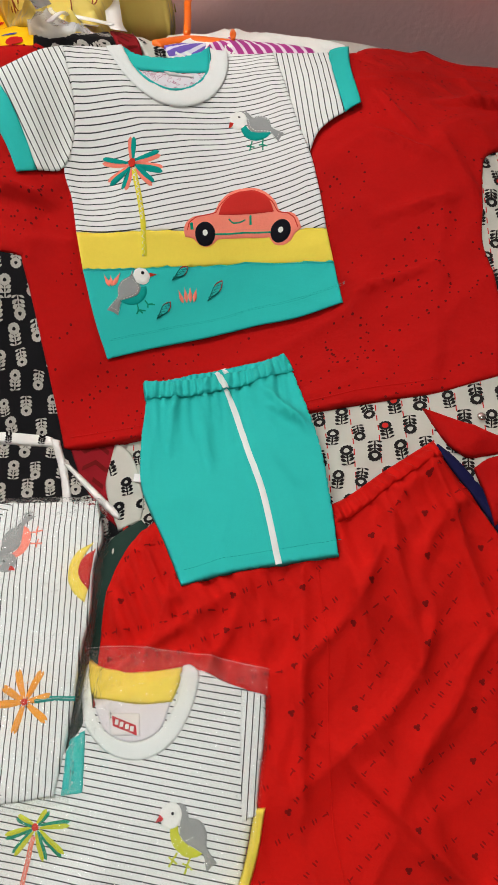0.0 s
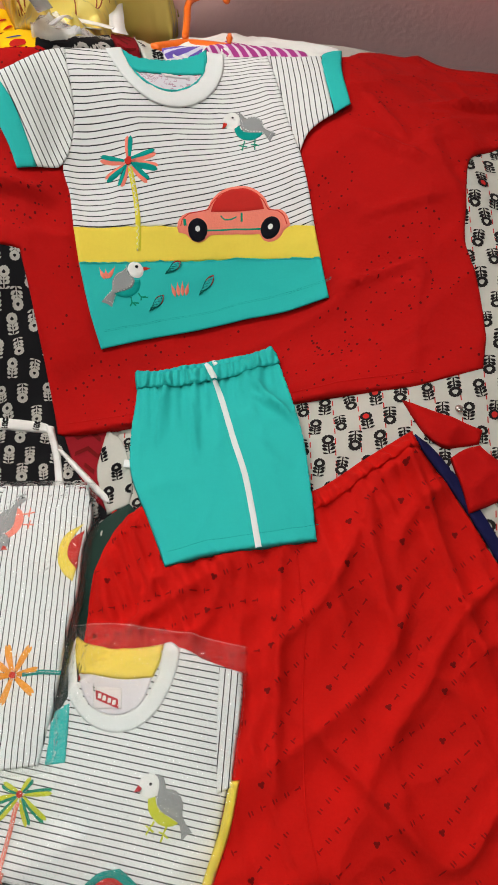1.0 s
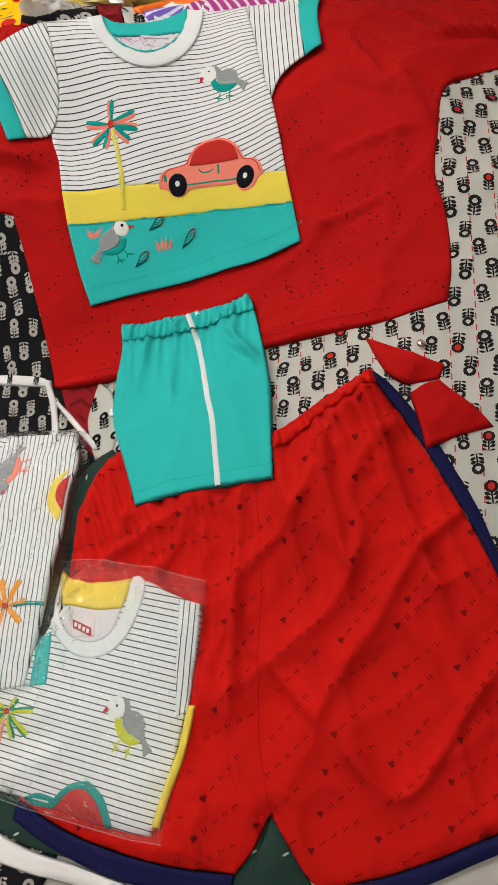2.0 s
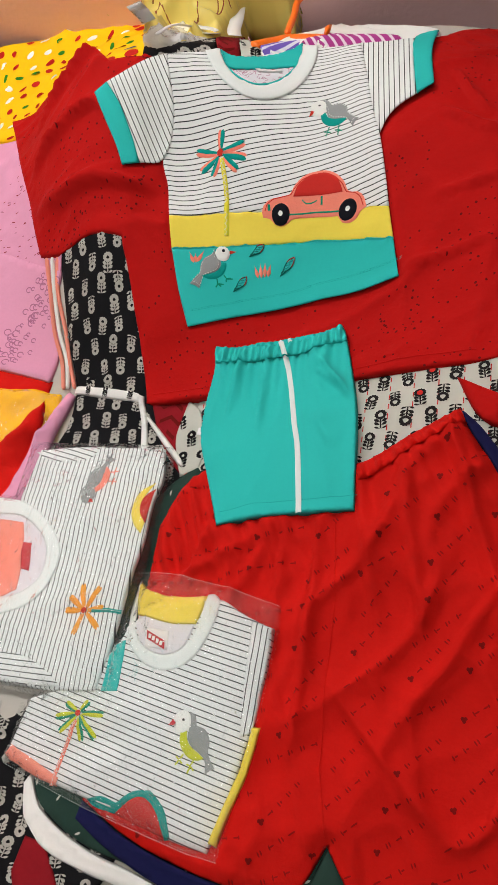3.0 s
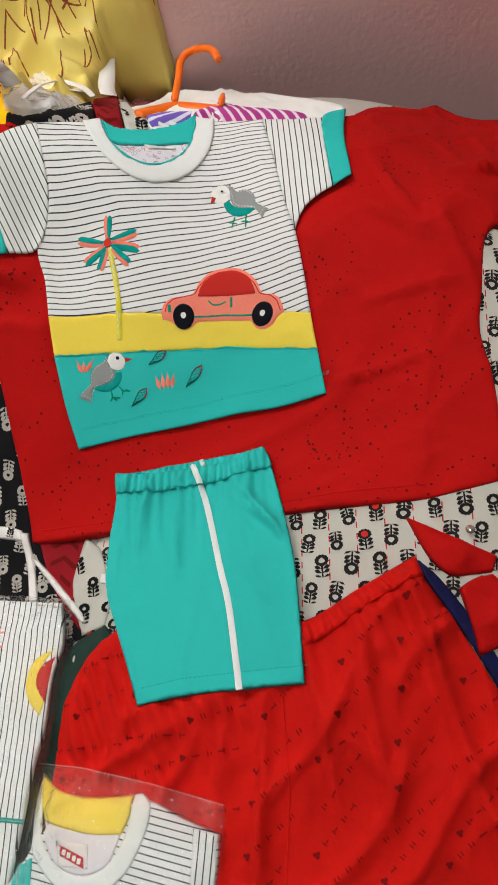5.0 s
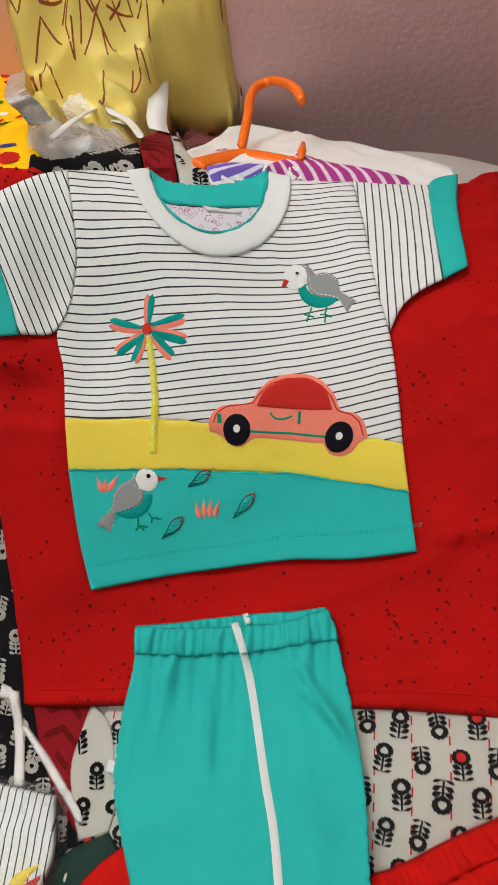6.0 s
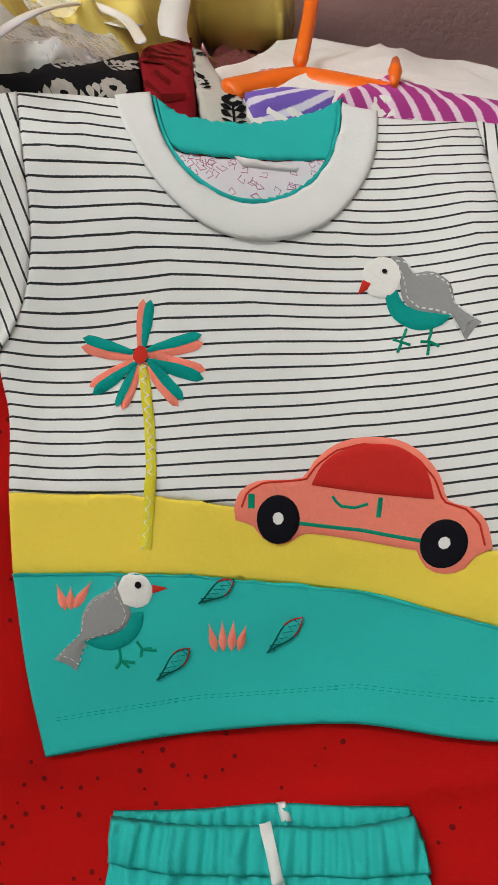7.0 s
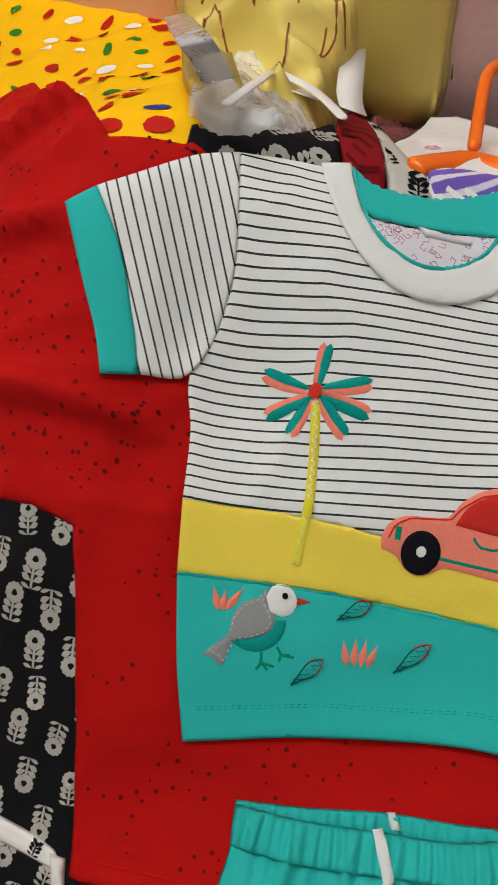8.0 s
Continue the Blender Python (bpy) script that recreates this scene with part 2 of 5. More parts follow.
p2shirt_o = [(-0.0967, 0.0139), (-0.089, 0.0323), (-0.0036, 0.0688), (0.0287, 0.0613), (0.0615, 0.0538), (0.0635, 0.0302), (0.0624, -0.0047), (0.0593, -0.0445), (0.055, -0.0842), (0.0486, -0.124), (0.0435, -0.146), (0.007, -0.1457), (-0.0489, -0.1378), (-0.1201, -0.1341), (-0.1865, -0.1242), (-0.1838, -0.096), (-0.1801, -0.0641), (-0.126, -0.0316)]
p2peach_o = [(-0.1827, -0.1111), (-0.1535, -0.118), (-0.1199, -0.1263), (-0.1211, -0.1349), (-0.1541, -0.1325), (-0.1878, -0.1245)]
p2yel_o = [(0.0601, -0.0336), (0.0691, -0.0323), (0.0657, -0.0717), (0.0565, -0.1123), (0.0518, -0.138), (0.0428, -0.1374), (0.0492, -0.105), (0.0569, -0.0693)]
p2bag_o = [(-0.1045, 0.0832), (-0.0609, 0.085), (0.0056, 0.081), (0.0625, 0.0743), (0.0656, 0.0456), (0.0655, 0.001), (0.064, -0.053), (0.0589, -0.0998), (0.0558, -0.1488), (0.0254, -0.1505), (-0.0096, -0.1482), (-0.0649, -0.1449), (-0.1178, -0.1397), (-0.1893, -0.1303), (-0.1901, -0.0976), (-0.1869, -0.06), (-0.0976, -0.0335), (-0.1037, 0.0239)]
p2collar_o = [(-0.1007, 0.0766), (-0.1013, 0.0415), (-0.0902, 0.0152), (-0.067, -0.0034), (-0.0387, -0.006), (-0.0152, 0.0074), (-0.0008, 0.0348), (0.0035, 0.0657), (-0.0062, 0.0737), (-0.0119, 0.0717), (-0.0142, 0.0429), (-0.0262, 0.0178), (-0.0453, 0.0076), (-0.0707, 0.0123), (-0.0861, 0.03), (-0.0938, 0.0485)]
p2back_o = [(-0.102, 0.0764), (-0.0828, 0.0664), (-0.0543, 0.0639), (-0.0119, 0.0717), (-0.0128, 0.0565), (-0.0176, 0.0417), (-0.0463, 0.0376), (-0.0897, 0.0406), (-0.0977, 0.0537)]
p2lin_o = [(-0.0897, 0.0406), (-0.0466, 0.0387), (-0.0179, 0.0427), (-0.0262, 0.0178), (-0.0453, 0.0076), (-0.0707, 0.0123)]
p2lab_o = [(-0.0718, 0.0286), (-0.0441, 0.0304), (-0.0415, 0.0126), (-0.0675, 0.0107)]
tissue_o = [(-0.2378, 0.6581), (-0.2521, 0.6967), (-0.2829, 0.7981), (-0.2759, 0.864), (-0.2646, 0.8729), (-0.2422, 0.8329), (-0.2152, 0.7959), (-0.1765, 0.7007), (-0.1846, 0.6646), (-0.2076, 0.6568), (-0.2238, 0.6565)]
b1grey = [(-0.0162, 0.6207), (-0.0102, 0.6208), (-0.0039, 0.6141), (0.005, 0.6162), (0.014, 0.6106), (0.0187, 0.6012), (0.0311, 0.5943), (0.0283, 0.5909), (0.0261, 0.5848), (0.0185, 0.5947), (0.0105, 0.5964), (0.0012, 0.5968), (-0.0059, 0.6011), (-0.0095, 0.6102)]
b1belly = [(-0.0148, 0.602), (-0.0095, 0.6051), (-0.0056, 0.5998), (0.0013, 0.5966), (0.0105, 0.5961), (0.0173, 0.5956), (0.0142, 0.5911), (0.0059, 0.5875), (-0.0023, 0.5886), (-0.0101, 0.5934)]
b1head = [(-0.0267, 0.6061), (-0.0267, 0.6123), (-0.0237, 0.6171), (-0.0187, 0.6195), (-0.0127, 0.6172), (-0.009, 0.6103), (-0.0103, 0.6038), (-0.0143, 0.6002), (-0.0203, 0.5999), (-0.0245, 0.6025)]
b1beak = [(-0.0262, 0.6062), (-0.022, 0.6048), (-0.023, 0.602), (-0.027, 0.5993)]
b1legs = [(-0.0012, 0.5874), (-0.0019, 0.5809), (-0.0061, 0.5817), (-0.0028, 0.5754), (0.0023, 0.58), (0.0099, 0.5892), (0.0103, 0.5828), (0.0062, 0.5822), (0.0109, 0.5763), (0.0152, 0.5814)]
b1eye = [(-0.0171, 0.6113), (-0.0158, 0.6116)]
b2grey = [(-0.1097, 0.4515), (-0.1112, 0.4447), (-0.1191, 0.437), (-0.1221, 0.4287), (-0.1213, 0.4195), (-0.1262, 0.4114), (-0.1302, 0.4049), (-0.1236, 0.4046), (-0.1187, 0.4025), (-0.1187, 0.4095), (-0.1168, 0.4176), (-0.1071, 0.4233), (-0.1011, 0.4287), (-0.1, 0.435), (-0.103, 0.4395), (-0.1084, 0.4433)]
b2belly = [(-0.1188, 0.4167), (-0.107, 0.423), (-0.1011, 0.4287), (-0.0999, 0.4355), (-0.0948, 0.4378), (-0.0936, 0.4314), (-0.0961, 0.4239), (-0.1029, 0.4174), (-0.1121, 0.4154)]
b2head = [(-0.109, 0.4445), (-0.1078, 0.4505), (-0.103, 0.4539), (-0.0965, 0.453), (-0.0921, 0.4484), (-0.0932, 0.4422), (-0.098, 0.4385), (-0.1045, 0.4385)]
b2beak = [(-0.0932, 0.4508), (-0.0853, 0.4513), (-0.0923, 0.4468)]
b2legs = [(-0.1016, 0.4178), (-0.0996, 0.4129), (-0.1014, 0.4087), (-0.0952, 0.4109), (-0.0928, 0.4138), (-0.0946, 0.4236), (-0.0911, 0.4207), (-0.091, 0.417), (-0.0867, 0.4225), (-0.0843, 0.4221)]
b2eye = [(-0.0995, 0.4485), (-0.0979, 0.449)]
grass_k = [(-0.1316, 0.4299), (-0.1255, 0.4317), (-0.1372, 0.4389), (-0.1306, 0.4395), (-0.1215, 0.4449), (-0.0577, 0.4309), (-0.0454, 0.4342), (-0.0627, 0.4411), (-0.0565, 0.4441), (-0.051, 0.4456), (-0.0443, 0.4452)]
leaf_k = [(-0.0695, 0.4481), (-0.0548, 0.463), (-0.0812, 0.4088), (-0.069, 0.4273), (-0.0317, 0.435), (-0.0184, 0.4548)]
palm_k = [(-0.1204, 0.5468), (-0.1223, 0.5704), (-0.0928, 0.5604), (-0.0883, 0.5457), (-0.097, 0.5317), (-0.1264, 0.5231), (-0.1428, 0.5288), (-0.1511, 0.5478)]
trunk_k = [(-0.1184, 0.543), (-0.1108, 0.5211), (-0.1042, 0.4971), (-0.1, 0.4656)]
car_o = [(-0.0619, 0.4931), (-0.0607, 0.5011), (-0.0537, 0.5073), (-0.0329, 0.5137), (-0.0293, 0.5214), (-0.0215, 0.5299), (-0.0098, 0.5353), (0.0058, 0.5372), (0.0183, 0.5336), (0.0281, 0.5258), (0.0344, 0.5166), (0.0457, 0.5147), (0.0528, 0.5094), (0.0576, 0.4999), (0.0512, 0.4954), (0.0483, 0.4901), (0.0407, 0.4864), (0.032, 0.4877), (0.026, 0.494), (0.001, 0.4932), (-0.0261, 0.4908), (-0.0308, 0.4868), (-0.0378, 0.4833), (-0.0458, 0.4844), (-0.0514, 0.4881), (-0.06, 0.4885)]
window_o = [(-0.0281, 0.511), (-0.0252, 0.5204), (-0.0186, 0.5272), (-0.0064, 0.5325), (0.0066, 0.5339), (0.018, 0.5299), (0.0239, 0.5235), (0.0282, 0.5155), (-0.0014, 0.513)]
wheel_k = [(-0.04, 0.4934), (-0.0299, 0.4957), (0.0368, 0.4983), (0.0469, 0.4999)]
handle_k = [(-0.0172, 0.5085), (-0.0131, 0.5052), (-0.0056, 0.506), (-0.0003, 0.5087), (0.0047, 0.5122), (0.0057, 0.504), (-0.0298, 0.4942), (-0.0001, 0.4974), (0.0267, 0.498), (-0.055, 0.501), (-0.0536, 0.4949)]
p1bird_k = [(-0.1919, 0.1531), (-0.1828, 0.1541), (-0.1892, 0.1561), (-0.1734, 0.1854), (-0.1912, 0.1628), (-0.1789, 0.2031)]
p1palm_k = [(-0.1486, 0.0314), (-0.1607, 0.0583), (-0.137, 0.0592), (-0.1249, 0.0386), (-0.1256, 0.0169), (-0.1544, 0.0048), (-0.1731, 0.0274), (-0.1709, 0.0424)]
p1trunk_k = [(-0.1397, 0.033), (-0.1227, 0.0366), (-0.1029, 0.0378)]
p1cary = [(-0.1094, 0.1769), (-0.1262, 0.165), (-0.1296, 0.1444), (-0.1215, 0.1291), (-0.1092, 0.1204), (-0.1074, 0.1337), (-0.1193, 0.1453), (-0.1183, 0.1604)]
p1carr = [(-0.107, 0.1704), (-0.1183, 0.1604), (-0.1193, 0.1453), (-0.1074, 0.1318), (-0.1064, 0.1529)]
p2bird_k = [(-0.0087, -0.0457), (0.0003, -0.0435), (-0.0061, -0.0375), (0.0299, -0.0805), (-0.0097, -0.0551), (0.0159, -0.0754), (-0.0173, -0.0519)]
p2palm_k = [(-0.1203, -0.0651), (-0.1453, -0.0751), (-0.1349, -0.0872), (-0.1077, -0.0893), (-0.0931, -0.084), (-0.0912, -0.0596), (-0.1117, -0.0515), (-0.1378, -0.0589)]
p2trunk_k = [(-0.1205, -0.0716), (-0.1229, -0.1018), (-0.125, -0.135)]
p2cart = [(-0.0856, -0.1362), (-0.0705, -0.129), (-0.0539, -0.1303), (-0.04, -0.1164), (-0.0225, -0.1106), (-0.0046, -0.1227), (0.0077, -0.1445), (0.0017, -0.1472), (-0.0126, -0.1274), (-0.026, -0.1185), (-0.0372, -0.1216), (-0.053, -0.14), (-0.0762, -0.1396)]
p2carr = [(-0.053, -0.14), (-0.0372, -0.1216), (-0.026, -0.1185), (-0.0115, -0.1271), (0.0011, -0.1455), (-0.0291, -0.1428)]
shback_o = [(-0.0881, 0.3446), (-0.0527, 0.3549), (-0.0096, 0.3694), (0.0221, 0.3771), (0.0501, 0.3851), (0.0581, 0.3727), (0.0608, 0.3584), (0.0284, 0.3518), (-0.0465, 0.3321), (-0.0815, 0.3246)]
hang_k = [(-0.0866, 0.7292), (-0.0924, 0.7773), (-0.0957, 0.8042), (-0.0938, 0.827), (-0.0807, 0.8321), (-0.0616, 0.8036), (-0.0486, 0.777), (-0.0413, 0.7566)]
arm_k = [(-0.1137, 0.6867), (-0.0997, 0.7067), (-0.0851, 0.7215), (-0.0591, 0.7209), (-0.0343, 0.7168), (-0.0092, 0.7105)]
notch_k = [(-0.034, 0.7159), (-0.0356, 0.7303), (-0.0374, 0.7459)]
ybag_o = [(-0.4078, 0.9609), (-0.3583, 0.8731), (-0.2548, 0.6912), (-0.2179, 0.6655), (-0.2255, 0.7504), (-0.1941, 0.7521), (-0.19, 0.8533), (-0.1621, 0.8555), (-0.1322, 0.8675), (-0.1283, 0.8915), (-0.149, 0.9723), (-0.1702, 1.0413), (-0.08, 0.9), (-0.44, 0.9)]
packet_o = [(-0.1782, 0.8368), (-0.1809, 0.8633), (-0.168, 0.8775), (-0.1474, 0.8624), (-0.1363, 0.844), (-0.144, 0.817), (-0.1509, 0.7708), (-0.1625, 0.7768)]
stud_k = [(0.2355, 0.3081)]
emb_k = [(-0.372, 0.3306), (-0.3375, 0.3844)]
rib2_k = [(-0.2117, 0.6514), (-0.2114, 0.6942), (-0.2305, 0.7727), (-0.1983, 0.7564), (-0.1586, 0.6942)]
rib4_k = [(-0.3323, 0.8239), (-0.231, 0.6574), (-0.2165, 0.645), (-0.2097, 0.6429)]
p1top_o = [(-0.2852, 0.1967), (-0.243, 0.2081), (-0.1987, 0.2144), (-0.2084, 0.2001), (-0.2322, 0.192), (-0.2624, 0.1895)]
p1low_o = [(-0.2749, -0.0391), (-0.229, -0.0295), (-0.2011, -0.0279), (-0.1693, -0.0358), (-0.149, -0.0467), (-0.1825, -0.0535), (-0.2151, -0.0589), (-0.2599, -0.0692)]
p2fold_o = [(0.0403, 0.0551), (0.0612, 0.0527), (0.0628, 0.011), (0.062, -0.0388), (0.051, -0.0456), (0.0442, 0.0068)]
p2teal_o = [(-0.1049, 0.0057), (-0.0904, 0.0131), (-0.085, -0.0357), (-0.1033, -0.0399)]
cord_k = [(-0.3258, 0.4272), (-0.3182, 0.3902), (-0.3029, 0.3475), (-0.2868, 0.3158), (-0.2746, 0.2828)]
seam_k = [(0.0973, 0.1615), (0.1119, 0.0911), (0.1174, 0.0191), (0.1272, -0.05), (0.1447, -0.1041)]
# end of the plan
from mathutils import geometry

LAMP_AT, LAMP_RGB, TUBE = (-0.90, 0.86, 2.05), (0.97, 0.99, 0.95), 172.0
FILL_AT, FILL = (0.25, -0.35, 2.66), 12.0
SLEEVE_L, SLEEVE_R = -55.0, -78.0


def SH_WAIST(x):
    return 0.335 + 0.28 * (x + 0.09)


# ---- light
world = bpy.data.worlds.new("world")
scene.world = world
world.use_nodes = True
world.node_tree.nodes["Background"].inputs[0].default_value = (0.9, 0.95, 1.0, 1)
world.node_tree.nodes["Background"].inputs[1].default_value = 0.05


# ---- materials
def srgb(r, g, b):
    return tuple(((c / 255) / 12.92 if c < 10 else ((c / 255 + 0.055) / 1.055) ** 2.4) for c in (r, g, b)) + (1.0,)


def start(name, rough=0.85):
    mat = bpy.data.materials.new(name)
    mat.use_nodes = True
    nt = mat.node_tree
    bsdf = nt.nodes["Principled BSDF"]
    bsdf.inputs["Roughness"].default_value = rough
    return mat, nt, bsdf


def add(nt, kind, **values):
    n = nt.nodes.new(kind)
    for key, value in values.items():
        if key == "op":
            n.operation = value
        elif key == "blend":
            n.blend_type = value
        else:
            n.inputs[key.replace("_", " ")].default_value = value
    return n


def calc(nt, op, a, b=None, c=None):
    n = nt.nodes.new("ShaderNodeMath")
    n.operation = op
    for i, v in enumerate((a, b, c)):
        if v is None:
            continue
        if isinstance(v, (int, float)):
            n.inputs[i].default_value = v
        else:
            nt.links.new(v, n.inputs[i])
    return n.outputs[0]


def noise_tex(nt, vec, scale, detail=3.0, rough=0.55):
    n = add(nt, "ShaderNodeTexNoise", Scale=scale, Detail=detail, Roughness=rough)
    nt.links.new(vec, n.inputs["Vector"])
    return n.outputs["Fac"]


def blend(nt, fac, a, b, how="MIX"):
    n = nt.nodes.new("ShaderNodeMix")
    n.data_type, n.blend_type = "RGBA", how
    for sock, v in ((n.inputs[0], fac), (n.inputs[6], a), (n.inputs[7], b)):
        if isinstance(v, (int, float, tuple)):
            sock.default_value = v
        else:
            nt.links.new(v, sock)
    return n.outputs[2]


def soft_step(nt, value, low, high):
    n = nt.nodes.new("ShaderNodeMapRange")
    n.interpolation_type = "SMOOTHSTEP"
    nt.links.new(value, n.inputs[0])
    n.inputs[1].default_value, n.inputs[2].default_value = low, high
    return n.outputs[0]


def uv_of(nt):
    return nt.nodes.new("ShaderNodeTexCoord").outputs["UV"]


def xy_of(nt, uv):
    n = nt.nodes.new("ShaderNodeSeparateXYZ")
    nt.links.new(uv, n.inputs[0])
    return n.outputs[0], n.outputs[1]


def finish_cloth(nt, bsdf, uv, col, var=0.10, weave=1100.0, bump=0.25, crease=0.35, sheen=0.0):
    """Tone drift, lint, knit or weave relief and small creases on the cloth."""
    drift = noise_tex(nt, uv, 9.0, 4.0)
    fine = noise_tex(nt, uv, 260.0, 3.0, 0.7)
    k = calc(nt, "ADD", calc(nt, "MULTIPLY", calc(nt, "SUBTRACT", drift, 0.5), var * 2.2), calc(nt, "MULTIPLY", calc(nt, "SUBTRACT", fine, 0.5), var * 1.6))
    scale = calc(nt, "ADD", k, 1.0)
    col = blend(nt, 1.0, col, scale, "MULTIPLY")
    nt.links.new(col, bsdf.inputs["Base Color"])
    thread = noise_tex(nt, uv, weave, 2.0, 0.6)
    fold = noise_tex(nt, uv, 38.0, 4.0, 0.6)
    height = calc(nt, "ADD", calc(nt, "MULTIPLY", thread, 0.00022 * bump / 0.25), calc(nt, "MULTIPLY", fold, 0.0022 * crease))
    b = nt.nodes.new("ShaderNodeBump")
    b.inputs["Strength"].default_value, b.inputs["Distance"].default_value = 1.0, 1.0
    nt.links.new(height, b.inputs["Height"])
    nt.links.new(b.outputs[0], bsdf.inputs["Normal"])
    bsdf.inputs["Sheen Weight"].default_value = sheen
    bsdf.inputs["Sheen Roughness"].default_value = 0.5
    bsdf.inputs["Specular IOR Level"].default_value = 0.18


def cloth(name, rgb, **kw):
    mat, nt, bsdf = start(name)
    uv = uv_of(nt)
    finish_cloth(nt, bsdf, uv, srgb(*rgb), **kw)
    return mat


def striped(name, rgb, line, period, width, slant=0.0, wobble=0.06, **kw):
    """Lines across the second UV direction; period and width in metres."""
    mat, nt, bsdf = start(name)
    uv = uv_of(nt)
    u, v = xy_of(nt, uv)
    w = calc(nt, "MULTIPLY", calc(nt, "SUBTRACT", noise_tex(nt, uv, 14.0, 2.0), 0.5), wobble)
    s = calc(nt, "ADD", calc(nt, "DIVIDE", calc(nt, "ADD", v, calc(nt, "MULTIPLY", u, slant)), period), w)
    d = calc(nt, "ABSOLUTE", calc(nt, "SUBTRACT", calc(nt, "FRACT", s), 0.5))
    half = width / period / 2
    ragged = calc(nt, "ADD", d, calc(nt, "MULTIPLY", calc(nt, "SUBTRACT", noise_tex(nt, uv, 900.0, 1.0), 0.5), half * 0.5))
    on = soft_step(nt, ragged, half * 1.25, half * 0.75)
    finish_cloth(nt, bsdf, uv, blend(nt, on, srgb(*rgb), srgb(*line)), **kw)
    return mat


def plain(name, rgb, rough=0.5, var=0.06, scale=30.0, metal=0.0, bump=0.0, spec=0.5):
    mat, nt, bsdf = start(name, rough)
    pos = nt.nodes.new("ShaderNodeTexCoord").outputs["Object"]
    a, b = noise_tex(nt, pos, scale, 4.0), noise_tex(nt, pos, scale * 22, 3.0)
    k = calc(nt, "ADD", calc(nt, "MULTIPLY", calc(nt, "ADD", calc(nt, "MULTIPLY", a, 0.7), calc(nt, "MULTIPLY", b, 0.3)), var * 2), 1 - var)
    nt.links.new(blend(nt, 1.0, srgb(*rgb), k, "MULTIPLY"), bsdf.inputs["Base Color"])
    bsdf.inputs["Metallic"].default_value = metal
    bsdf.inputs["Specular IOR Level"].default_value = spec
    if bump:
        n = nt.nodes.new("ShaderNodeBump")
        n.inputs["Strength"].default_value, n.inputs["Distance"].default_value = 1.0, bump
        nt.links.new(calc(nt, "ADD", a, calc(nt, "MULTIPLY", b, 0.35)), n.inputs["Height"])
        nt.links.new(n.outputs[0], bsdf.inputs["Normal"])
    return mat


def film(name, tint, body=0.0, rough=0.12, crumple=0.004, scale=26.0, gloss=1.0, dense=0.5):
    """Thin clear plastic: lets light straight through, with glossy creases; body adds a milky share."""
    mat = bpy.data.materials.new(name)
    mat.use_nodes = True
    nt = mat.node_tree
    nt.nodes.clear()
    out = nt.nodes.new("ShaderNodeOutputMaterial")
    uv = uv_of(nt)
    clear = nt.nodes.new("ShaderNodeBsdfTransparent")
    clear.inputs[0].default_value = (*tint[:3], 1)
    shine = nt.nodes.new("ShaderNodeBsdfGlossy")
    shine.inputs["Roughness"].default_value = rough
    shine.inputs["Color"].default_value = (gloss, gloss, gloss, 1)
    milk = nt.nodes.new("ShaderNodeBsdfTranslucent")
    milk.inputs[0].default_value = (*tint[:3], 1)
    dif = nt.nodes.new("ShaderNodeBsdfDiffuse")
    dif.inputs[0].default_value = (*tint[:3], 1)
    fres = nt.nodes.new("ShaderNodeFresnel")
    fres.inputs[0].default_value = 1.55
    ridge = add(nt, "ShaderNodeTexVoronoi", Scale=scale)
    ridge.feature = "DISTANCE_TO_EDGE"
    bent = nt.nodes.new("ShaderNodeVectorMath")
    bent.operation = "ADD"
    nz = add(nt, "ShaderNodeTexNoise", Scale=scale * 0.6, Detail=2.0)
    nt.links.new(uv, nz.inputs["Vector"])
    sc = nt.nodes.new("ShaderNodeVectorMath")
    sc.operation = "SCALE"
    sc.inputs["Scale"].default_value = 0.06
    nt.links.new(nz.outputs["Color"], sc.inputs[0])
    nt.links.new(uv, bent.inputs[0])
    nt.links.new(sc.outputs[0], bent.inputs[1])
    nt.links.new(bent.outputs[0], ridge.inputs["Vector"])
    h = calc(nt, "ADD", calc(nt, "MULTIPLY", ridge.outputs["Distance"], 0.8), noise_tex(nt, uv, scale * 2.2, 3.0))
    b = nt.nodes.new("ShaderNodeBump")
    b.inputs["Strength"].default_value, b.inputs["Distance"].default_value = 1.0, crumple
    nt.links.new(h, b.inputs["Height"])
    for n in (shine, fres):
        nt.links.new(b.outputs[0], n.inputs["Normal"])
    m1, m2, m3 = (nt.nodes.new("ShaderNodeMixShader") for _ in range(3))
    m3.inputs[0].default_value = dense
    nt.links.new(milk.outputs[0], m3.inputs[1])
    nt.links.new(dif.outputs[0], m3.inputs[2])
    m1.inputs[0].default_value = body
    nt.links.new(clear.outputs[0], m1.inputs[1])
    nt.links.new(m3.outputs[0], m1.inputs[2])
    nt.links.new(fres.outputs[0], m2.inputs[0])
    nt.links.new(m1.outputs[0], m2.inputs[1])
    nt.links.new(shine.outputs[0], m2.inputs[2])
    nt.links.new(m2.outputs[0], out.inputs[0])
    return mat


def lamp_glow(name, rgb, strength):
    mat, nt, bsdf = start(name)
    bsdf.inputs["Emission Color"].default_value = (*rgb, 1)
    bsdf.inputs["Emission Strength"].default_value = strength
    return mat


